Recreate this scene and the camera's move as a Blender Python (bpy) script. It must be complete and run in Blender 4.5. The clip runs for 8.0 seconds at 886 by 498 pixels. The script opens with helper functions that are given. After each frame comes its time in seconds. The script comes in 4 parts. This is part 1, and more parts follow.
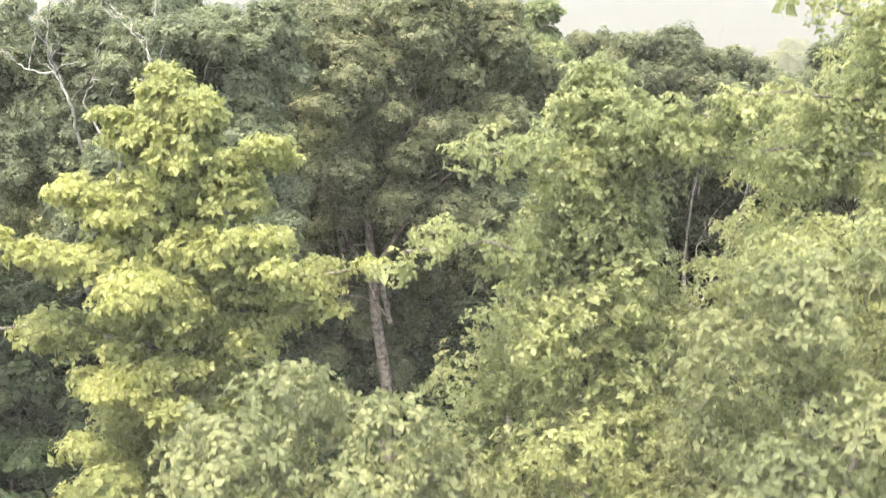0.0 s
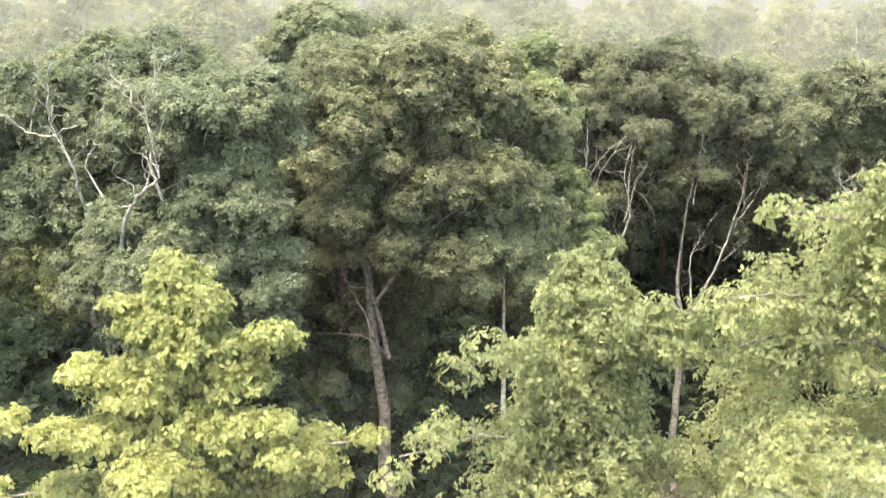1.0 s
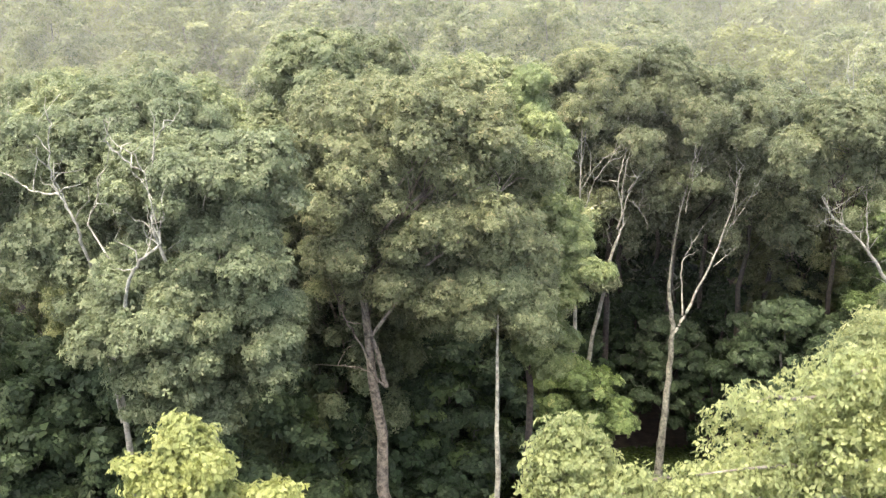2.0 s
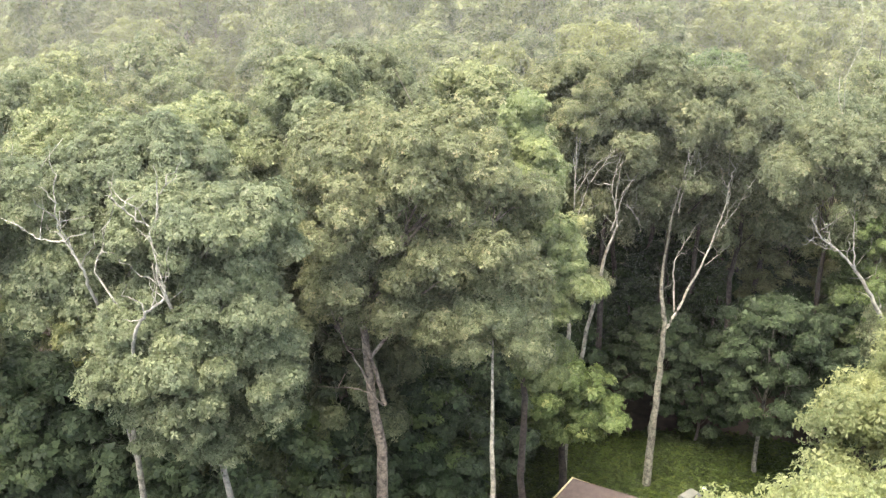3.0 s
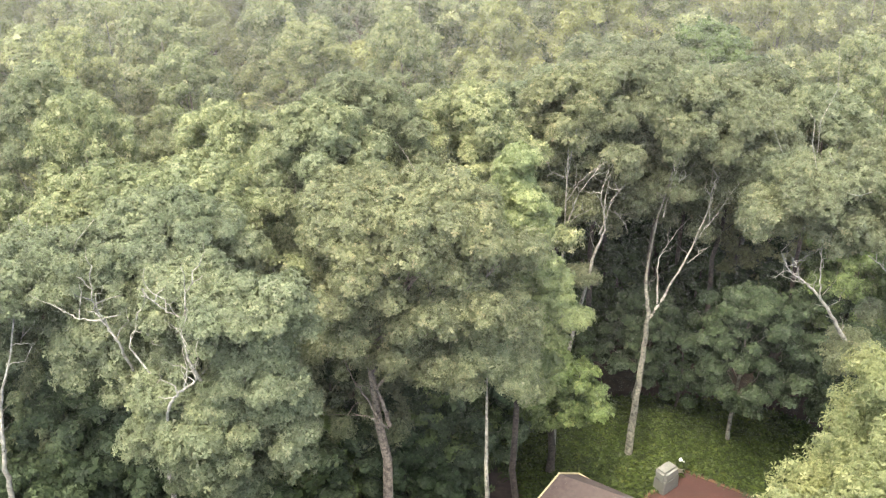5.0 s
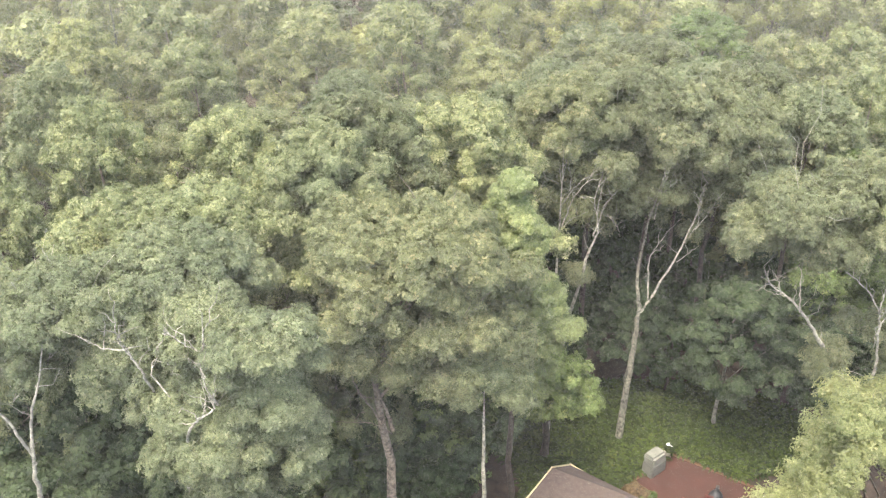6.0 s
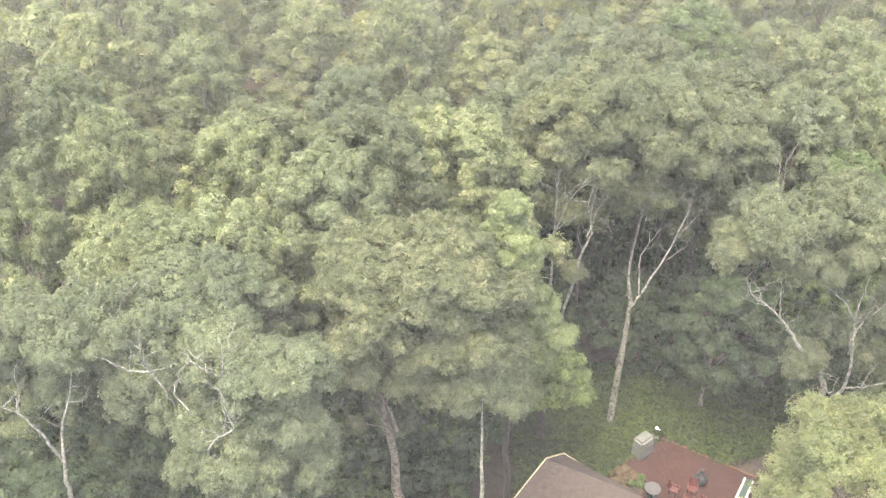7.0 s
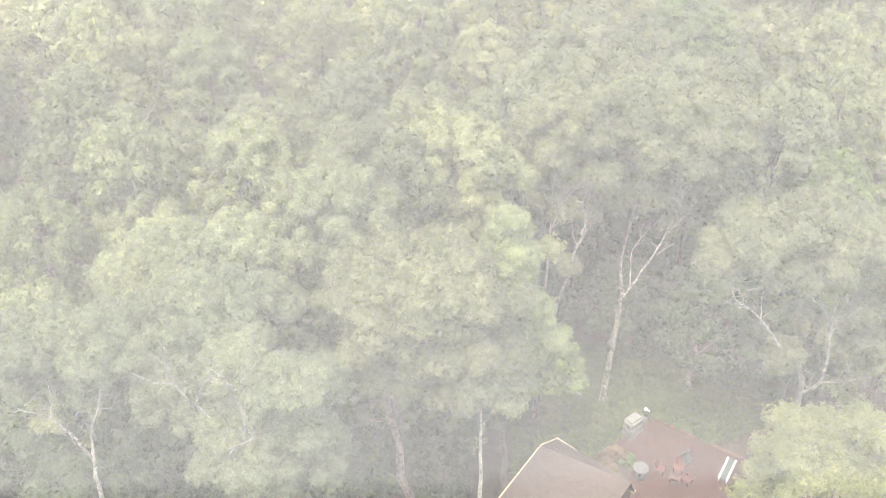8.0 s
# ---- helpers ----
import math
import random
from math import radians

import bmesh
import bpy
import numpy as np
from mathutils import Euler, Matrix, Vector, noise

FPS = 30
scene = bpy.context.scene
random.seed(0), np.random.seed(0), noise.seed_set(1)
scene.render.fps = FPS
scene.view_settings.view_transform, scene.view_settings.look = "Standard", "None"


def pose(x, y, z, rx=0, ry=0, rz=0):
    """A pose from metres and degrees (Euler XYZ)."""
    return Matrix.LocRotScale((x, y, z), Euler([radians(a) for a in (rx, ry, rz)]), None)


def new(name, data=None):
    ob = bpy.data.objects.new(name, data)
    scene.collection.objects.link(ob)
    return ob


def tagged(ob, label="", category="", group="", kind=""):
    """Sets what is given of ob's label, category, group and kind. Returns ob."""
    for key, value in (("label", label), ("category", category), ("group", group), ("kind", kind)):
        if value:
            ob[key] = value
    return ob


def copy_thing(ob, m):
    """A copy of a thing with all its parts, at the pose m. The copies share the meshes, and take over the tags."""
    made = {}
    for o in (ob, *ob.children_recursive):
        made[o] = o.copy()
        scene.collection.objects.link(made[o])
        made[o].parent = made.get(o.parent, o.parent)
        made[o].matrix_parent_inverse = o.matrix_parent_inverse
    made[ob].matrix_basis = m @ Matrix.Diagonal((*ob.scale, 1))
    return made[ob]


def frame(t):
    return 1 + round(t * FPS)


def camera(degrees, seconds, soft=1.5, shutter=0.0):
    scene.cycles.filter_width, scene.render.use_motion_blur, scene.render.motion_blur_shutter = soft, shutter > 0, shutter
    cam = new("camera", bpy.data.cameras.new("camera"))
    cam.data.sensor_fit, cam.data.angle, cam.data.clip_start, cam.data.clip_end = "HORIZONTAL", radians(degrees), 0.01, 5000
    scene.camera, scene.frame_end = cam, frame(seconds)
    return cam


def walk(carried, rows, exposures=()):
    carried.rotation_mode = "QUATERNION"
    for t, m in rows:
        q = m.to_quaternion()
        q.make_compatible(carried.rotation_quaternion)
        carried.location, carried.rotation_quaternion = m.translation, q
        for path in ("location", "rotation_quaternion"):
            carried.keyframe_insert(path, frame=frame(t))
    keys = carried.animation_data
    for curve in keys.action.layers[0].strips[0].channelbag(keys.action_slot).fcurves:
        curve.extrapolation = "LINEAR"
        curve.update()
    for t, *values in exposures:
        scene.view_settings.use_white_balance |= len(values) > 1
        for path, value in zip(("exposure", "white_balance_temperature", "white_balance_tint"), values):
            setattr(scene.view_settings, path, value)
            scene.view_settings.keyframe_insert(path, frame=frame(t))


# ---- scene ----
cam = camera(48.5, 8.0, soft=1.2, shutter=0.3)
METRES, EYE, TILT, LEAN, TURN = 24.0, 15.6, -9.5, 0.0, 0.0
ROWS = [
    (0.0, 0.0, 0.0, 0.0, 0.0, 0.0, 0.0),
    (0.5, 0.0006, -0.0087, 0.0566, -0.03, -1.93, 0.1),
    (1.0, 0.0019, -0.017, 0.1158, -0.08, -3.83, 0.16),
    (1.5, 0.0036, -0.0244, 0.1752, -0.14, -5.8, 0.19),
    (3.0, 0.0081, -0.0393, 0.346, -0.34, -11.89, 0.42),
    (3.5, 0.0077, -0.0454, 0.4038, -0.41, -13.89, 0.46),
    (4.0, 0.0076, -0.0534, 0.4622, -0.44, -15.86, 0.5),
    (4.5, 0.0092, -0.0645, 0.5234, -0.44, -17.85, 0.54),
    (6.0, 0.0098, -0.1001, 0.7153, -0.53, -23.56, 0.57),
    (6.5, 0.0079, -0.1125, 0.7815, -0.58, -25.39, 0.56),
    (7.0, 0.008, -0.1259, 0.8497, -0.61, -27.19, 0.58),
    (7.5, 0.0066, -0.14, 0.9192, -0.67, -28.97, 0.6),
    (8.0, 0.0036, -0.151, 0.9874, -0.73, -30.8, 0.55),
]
walk(cam, [(t, pose(0, 0, EYE, TILT, LEAN, TURN) @ pose(METRES * x, METRES * y, METRES * z, 90 + pitch, roll, yaw)) for t, x, y, z, yaw, pitch, roll in ROWS])

# ---- light ----
world = bpy.data.worlds.new("sky")
scene.world = world
world.use_nodes = True
wn = world.node_tree
sky = wn.nodes.new("ShaderNodeTexSky")
sky.sky_type, sky.sun_disc = "NISHITA", False
SUN_ELEVATION, SUN_TURN = 72.0, 215.0
sky.sun_elevation, sky.sun_rotation = radians(SUN_ELEVATION), radians(SUN_TURN)
sky.air_density, sky.dust_density, sky.ozone_density = 1.0, 6.0, 0.6
wn.links.new(sky.outputs[0], wn.nodes["Background"].inputs[0])
wn.nodes["Background"].inputs[1].default_value = 0.18

sun_data = bpy.data.lights.new("sun", "SUN")
sun_data.energy, sun_data.angle, sun_data.color = 1.5, radians(40), (1.0, 0.92, 0.72)
sun = new("sun", sun_data)
sun.rotation_euler = (radians(90 - SUN_ELEVATION), 0, radians(180 - SUN_TURN))
scene.view_settings.exposure = 3.03


# ---- materials ----
def material(name, rough=0.7):
    m = bpy.data.materials.new(name)
    m.use_nodes = True
    nt = m.node_tree
    bsdf = nt.nodes["Principled BSDF"]
    bsdf.inputs["Roughness"].default_value = rough
    return m, nt, bsdf


def mix(nt, fac, a, b, kind="MIX"):
    n = nt.nodes.new("ShaderNodeMix")
    n.data_type, n.blend_type = "RGBA", kind
    for i, v in ((0, fac), (6, a), (7, b)):
        if isinstance(v, bpy.types.NodeSocket):
            nt.links.new(v, n.inputs[i])
        elif isinstance(v, (int, float)):
            n.inputs[i].default_value = v
        else:
            n.inputs[i].default_value = (*v, 1)
    return n.outputs[2]


def noise_tex(nt, scale, detail=4, rough=0.55):
    n = nt.nodes.new("ShaderNodeTexNoise")
    n.inputs["Scale"].default_value, n.inputs["Detail"].default_value, n.inputs["Roughness"].default_value = scale, detail, rough
    pos = nt.nodes.new("ShaderNodeNewGeometry")
    nt.links.new(pos.outputs["Position"], n.inputs["Vector"])
    return n.outputs[0]


def ramp(nt, fac, stops):
    n = nt.nodes.new("ShaderNodeValToRGB")
    n.color_ramp.elements[0].position, n.color_ramp.elements[0].color = stops[0][0], (*stops[0][1], 1)
    n.color_ramp.elements[1].position, n.color_ramp.elements[1].color = stops[-1][0], (*stops[-1][1], 1)
    for p, c in stops[1:-1]:
        n.color_ramp.elements.new(p).color = (*c, 1)
    nt.links.new(fac, n.inputs[0])
    return n.outputs[0]


def bump(nt, bsdf, height, strength, distance):
    n = nt.nodes.new("ShaderNodeBump")
    n.inputs["Strength"].default_value, n.inputs["Distance"].default_value = strength, distance
    nt.links.new(height, n.inputs["Height"])
    nt.links.new(n.outputs[0], bsdf.inputs["Normal"])


def leaf_material(name, dark, light, turned, through_light=0.25, vary=1.0):
    """Leaves: each its own shade between dark and light, some turned; every tree a little different."""
    m, nt, bsdf = material(name, 0.5)
    geo = nt.nodes.new("ShaderNodeNewGeometry")
    info = nt.nodes.new("ShaderNodeObjectInfo")
    low, high = tuple((1.0 - 0.2 * vary) * c for c in dark), tuple((1.06 + 0.28 * vary) * c for c in light)
    own = ramp(nt, geo.outputs["Random Per Island"], [(0.0, low), (0.5, tuple(0.56 * (a + b) for a, b in zip(dark, light))), (0.92, high), (1.0, tuple(1.3 * c for c in turned))])
    patch = ramp(nt, noise_tex(nt, 0.55, 3), [(0.3, (0.79, 0.81, 0.76)), (0.7, (1.2, 1.15, 1.02))])
    tree_tone = ramp(nt, info.outputs["Random"], [(0.0, (0.85, 0.87, 0.86)), (0.5, (1.0, 1.0, 1.0)), (1.0, (1.15, 1.12, 1.05))])
    col = mix(nt, 1.0, mix(nt, 1.0, own, patch, "MULTIPLY"), tree_tone, "MULTIPLY")
    fine = noise_tex(nt, 30.0, 2, 0.6)
    col = mix(nt, 1.0, col, ramp(nt, fine, [(0.36, (0.84, 0.85, 0.85)), (0.64, (1.15, 1.14, 1.13))]), "MULTIPLY")
    bump(nt, bsdf, fine, 0.5, 0.03)
    nt.links.new(col, bsdf.inputs["Base Color"])
    bsdf.inputs["Specular IOR Level"].default_value = 0.25
    trans = nt.nodes.new("ShaderNodeBsdfTranslucent")
    nt.links.new(col, trans.inputs[0])
    both = nt.nodes.new("ShaderNodeMixShader")
    both.inputs[0].default_value = through_light
    nt.links.new(bsdf.outputs[0], both.inputs[1])
    nt.links.new(trans.outputs[0], both.inputs[2])
    nt.links.new(both.outputs[0], nt.nodes["Material Output"].inputs[0])
    return m


def bark_material(name, dark, light, scale):
    m, nt, bsdf = material(name, 0.9)
    n = noise_tex(nt, scale, 6, 0.65)
    big = noise_tex(nt, 1.3, 2)
    col = ramp(nt, n, [(0.35, dark), (0.62, light)])
    col = mix(nt, 1.0, col, ramp(nt, big, [(0.3, (0.7, 0.7, 0.7)), (0.7, (1.15, 1.12, 1.05))]), "MULTIPLY")
    nt.links.new(col, bsdf.inputs["Base Color"])
    bump(nt, bsdf, n, 0.7, 0.03)
    return m


def plain_material(name, a, b, scale, rough=0.7, relief=0.0):
    m, nt, bsdf = material(name, rough)
    n = noise_tex(nt, scale, 5)
    nt.links.new(ramp(nt, n, [(0.3, a), (0.7, b)]), bsdf.inputs["Base Color"])
    if relief:
        bump(nt, bsdf, n, 0.6, relief)
    return m


OAK = leaf_material("oak_leaves", (0.108, 0.124, 0.073), (0.145, 0.164, 0.098), (0.17, 0.17, 0.105), 0.56)
GREY_OAK = leaf_material("grey_green_oak_leaves", (0.115, 0.138, 0.082), (0.153, 0.179, 0.108), (0.17, 0.186, 0.12), 0.55)
YELLOW = leaf_material("yellow_green_maple_leaves", (0.23, 0.252, 0.1), (0.285, 0.31, 0.135), (0.31, 0.325, 0.155), 0.66, 0.35)
ASH = leaf_material("pale_ash_leaves", (0.232, 0.255, 0.12), (0.29, 0.315, 0.156), (0.315, 0.325, 0.178), 0.66, 0.35)
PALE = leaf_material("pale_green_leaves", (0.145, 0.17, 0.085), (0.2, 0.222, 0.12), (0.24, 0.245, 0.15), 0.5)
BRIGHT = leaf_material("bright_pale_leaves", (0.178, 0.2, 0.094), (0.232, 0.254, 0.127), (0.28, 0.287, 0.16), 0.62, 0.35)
LIME = leaf_material("pale_yellow_green_leaves", (0.145, 0.164, 0.078), (0.19, 0.208, 0.106), (0.215, 0.22, 0.125), 0.6, 0.35)
MAPLE = leaf_material("light_green_maple_leaves", (0.135, 0.168, 0.078), (0.172, 0.208, 0.102), (0.19, 0.218, 0.115), 0.5, 0.6)
# lightened to put haze into the background crowns' green
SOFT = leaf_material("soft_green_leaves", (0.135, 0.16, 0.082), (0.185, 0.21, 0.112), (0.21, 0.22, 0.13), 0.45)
GREEN = leaf_material("green_maple_leaves", (0.075, 0.108, 0.042), (0.115, 0.158, 0.064), (0.145, 0.172, 0.072), 0.42)
# SHADE and DEEP put the canopy's shade into the leaf green
SHADE = leaf_material("shade_darkened_sapling_leaves", (0.036, 0.055, 0.028), (0.056, 0.08, 0.042), (0.066, 0.086, 0.046), 0.4)
DEEP = leaf_material("shade_darkened_understory_leaves", (0.024, 0.04, 0.017), (0.04, 0.063, 0.027), (0.05, 0.068, 0.03), 0.35)
# frond green darkened to carry the shade on the clearing floor
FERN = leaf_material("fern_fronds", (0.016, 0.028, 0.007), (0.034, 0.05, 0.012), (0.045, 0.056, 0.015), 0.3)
BARK = bark_material("grey_brown_oak_bark", (0.045, 0.038, 0.03), (0.26, 0.225, 0.18), 7.0)
PALE_BARK = bark_material("pale_lichened_bark", (0.04, 0.04, 0.033), (0.22, 0.217, 0.178), 8.0)
WHITE_BARK = bark_material("whitish_bark", (0.09, 0.09, 0.075), (0.33, 0.325, 0.27), 6.0)
DARK_BARK = bark_material("dark_brown_bark", (0.03, 0.024, 0.02), (0.085, 0.07, 0.058), 8.0)
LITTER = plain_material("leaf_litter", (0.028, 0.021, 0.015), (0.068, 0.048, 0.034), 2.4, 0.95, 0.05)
MIST, mist_nt, mist_bsdf = material("white_mist", 1.0)
mist_bsdf.inputs["Base Color"].default_value = (0.093, 0.095, 0.094, 1)
mist_bsdf.inputs["Specular IOR Level"].default_value = 0.0
FAR_MIST, far_nt, far_bsdf = material("white_haze_strips", 1.0)
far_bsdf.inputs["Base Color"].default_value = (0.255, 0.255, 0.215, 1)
# colour of the backdrop wall, with the sky's haze put into it
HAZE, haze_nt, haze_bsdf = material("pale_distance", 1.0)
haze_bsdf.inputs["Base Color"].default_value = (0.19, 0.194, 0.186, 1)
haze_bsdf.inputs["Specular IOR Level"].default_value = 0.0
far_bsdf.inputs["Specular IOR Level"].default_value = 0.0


# ---- mesh helpers ----
def mesh(name, verts, faces, mats, smooth=False):
    """A mesh from arrays; faces is an (n, k) array, or a list of several."""
    me = bpy.data.meshes.new(name)
    groups = faces if isinstance(faces, list) else [faces]
    me.vertices.add(len(verts))
    me.vertices.foreach_set("co", np.asarray(verts, np.float32).ravel())
    loops = np.concatenate([f.ravel() for f in groups])
    sizes = np.concatenate([np.full(len(f), f.shape[1]) for f in groups])
    me.loops.add(len(loops))
    me.loops.foreach_set("vertex_index", loops.astype(np.int32))
    me.polygons.add(len(sizes))
    me.polygons.foreach_set("loop_start", np.concatenate([[0], np.cumsum(sizes)[:-1]]).astype(np.int32))
    me.polygons.foreach_set("use_smooth", np.full(len(sizes), smooth))
    me.materials.append(mats)
    me.update(calc_edges=True)
    return me


def part(name, me, parent, label=""):
    ob = new(name, me)
    ob.parent = parent
    return tagged(ob, label)


def bm_mesh(name, bm, mat):
    me = bpy.data.meshes.new(name)
    bm.to_mesh(me)
    bm.free()
    me.materials.append(mat)
    return me


def tube(points, radii, sides=7):
    """A tapered tube along a line of points: vertices and quads."""
    p = np.asarray(points, float)
    r = np.asarray(radii, float)
    d = np.gradient(p, axis=0)
    d /= np.linalg.norm(d, axis=1)[:, None]
    ref = np.where(np.abs(d[:, 2:3]) > 0.9, np.array([[1.0, 0, 0]]), np.array([[0, 0, 1.0]]))
    u = np.cross(d, ref)
    u /= np.linalg.norm(u, axis=1)[:, None]
    v = np.cross(d, u)
    a = np.arange(sides) * 2 * np.pi / sides
    ring = np.cos(a)[None, :, None] * u[:, None] + np.sin(a)[None, :, None] * v[:, None]
    verts = (p[:, None] + ring * r[:, None, None]).reshape(-1, 3)
    i = np.arange(len(p) - 1)[:, None] * sides
    j = np.arange(sides)[None, :]
    k = (j + 1) % sides
    faces = np.stack([i + j, i + k, i + sides + k, i + sides + j], -1).reshape(-1, 4)
    return verts, faces


def joined(pieces):
    verts, faces, n = [], [], 0
    for v, f in pieces:
        verts.append(v)
        faces.append(f + n)
        n += len(v)
    return np.concatenate(verts), np.concatenate(faces)


def bent(rng, a, b, n=7, wander=0.08, rise=0.0):
    """A crooked line from a to b."""
    a, b = np.asarray(a, float), np.asarray(b, float)
    s = np.linspace(0, 1, n)[:, None]
    span = np.linalg.norm(b - a)
    p = a + (b - a) * s
    kinks = np.cumsum(rng.normal(0, wander * span / n ** 0.5, (n, 3)), axis=0)
    kinks -= kinks[0] + (kinks[-1] - kinks[0]) * s
    p += kinks
    p[:, 2] += rise * span * (s[:, 0] * (1 - s[:, 0])) * 2
    return p


def leaves(rng, centres, radii, flat, count, length, leaflets=5, up=0.4, spread=0.32, slim=0.4, simple=False, core=0.1):
    """Rosettes of leaves over the skins of puffs of foliage, and fewer, larger ones inside: vertices and faces (simple: leaves of three corners)."""
    inner = int(count * core)
    total = count + inner
    deep = np.arange(total) >= count
    weight = radii ** 2 / np.sum(radii ** 2)
    which = rng.choice(len(radii), total, p=weight)
    d = rng.normal(0, 1, (total, 3))
    d[:, 2] = np.abs(d[:, 2]) * np.where(rng.random(total) < 0.78, 1, -0.6)
    d /= np.linalg.norm(d, axis=1)[:, None]
    lump = 1 + 0.22 * np.sin(d[:, 0] * 5 + which) * np.sin(d[:, 1] * 5 + which * 2.3) + 0.15 * np.sin(d[:, 2] * 7 + which * 1.7)
    depth = np.where(deep, rng.uniform(0.45, 0.7, total), (1.08 - 0.42 * rng.random(total) ** 2.0) * lump)
    p = centres[which] + d * (radii[which] * depth)[:, None] * np.array([1, 1, flat])
    n = d * 0.85 + np.array([0, 0, up]) + rng.normal(0, spread, (total, 3))
    n /= np.linalg.norm(n, axis=1)[:, None]
    ref = rng.normal(0, 1, (total, 3))
    u = np.cross(n, ref)
    u /= np.linalg.norm(u, axis=1)[:, None]
    v = np.cross(n, u)
    scale = length * rng.uniform(0.7, 1.25, total) * np.where(deep, 2.0, 1.0)
    faces, tips = [], [p]
    for k in range(leaflets):
        a = 2 * np.pi * k / leaflets + rng.uniform(-0.45, 0.45, total)
        out = np.cos(a)[:, None] * u + np.sin(a)[:, None] * v
        side = np.cross(n, out)
        droop = rng.uniform(-0.1, 0.65, total)[:, None]
        size = (scale * rng.uniform(0.75, 1.2, total))[:, None]
        tip = p + (out - n * droop) * size
        if simple:
            wide = side * size * rng.uniform(slim * 0.6, slim, total)[:, None]
            tips += [tip + wide, tip - wide]
        else:
            wide = side * size * rng.uniform(slim * 0.75, slim * 1.2, total)[:, None]
            mid = p + (out - n * droop * 0.3) * size * 0.5
            faces.append(np.stack([p + out * size * 0.08, mid + wide, tip, mid - wide], 1))
    if simple:
        i = np.arange(total)
        return np.concatenate(tips), np.concatenate([np.stack([i, i + (2 * k + 1) * total, i + (2 * k + 2) * total], 1) for k in range(leaflets)])
    verts = np.concatenate(faces).reshape(-1, 3)
    return verts, np.arange(len(verts)).reshape(-1, 4)


def on_lobes(rng, lobes, puffs, puff):
    """Puffs of foliage over the outsides of a crown's lobes, each (x, y, z, rx, ry, rz): their centres and radii."""
    lobes = np.asarray(lobes, float)
    area = lobes[:, 3] * lobes[:, 4] + lobes[:, 4] * lobes[:, 5] + lobes[:, 3] * lobes[:, 5]
    which = rng.choice(len(lobes), puffs * 2, p=area / area.sum())
    d = rng.normal(0, 1, (puffs * 2, 3))
    d[:, 2] += 0.25
    d /= np.linalg.norm(d, axis=1)[:, None]
    c = lobes[which, :3] + d * lobes[which, 3:] * rng.uniform(0.6, 1.08, (puffs * 2, 1))
    inside = np.zeros(len(c), bool)
    for k, lobe in enumerate(lobes):
        inside |= (which != k) & (np.sum(((c - lobe[:3]) / (lobe[3:] * 0.75)) ** 2, 1) < 1)
    c = c[~inside][:puffs]
    return c, puff * rng.uniform(0.6, 1.4, len(c))


def profile(shape, u):
    """The crown's outline: its half width at the part u of its height."""
    if shape == "cone":
        return 0.02 + 0.98 * (1 - u) ** 1.3
    return np.sqrt(np.clip(1 - (u - 0.38) ** 2 / 0.42, 0, 1))


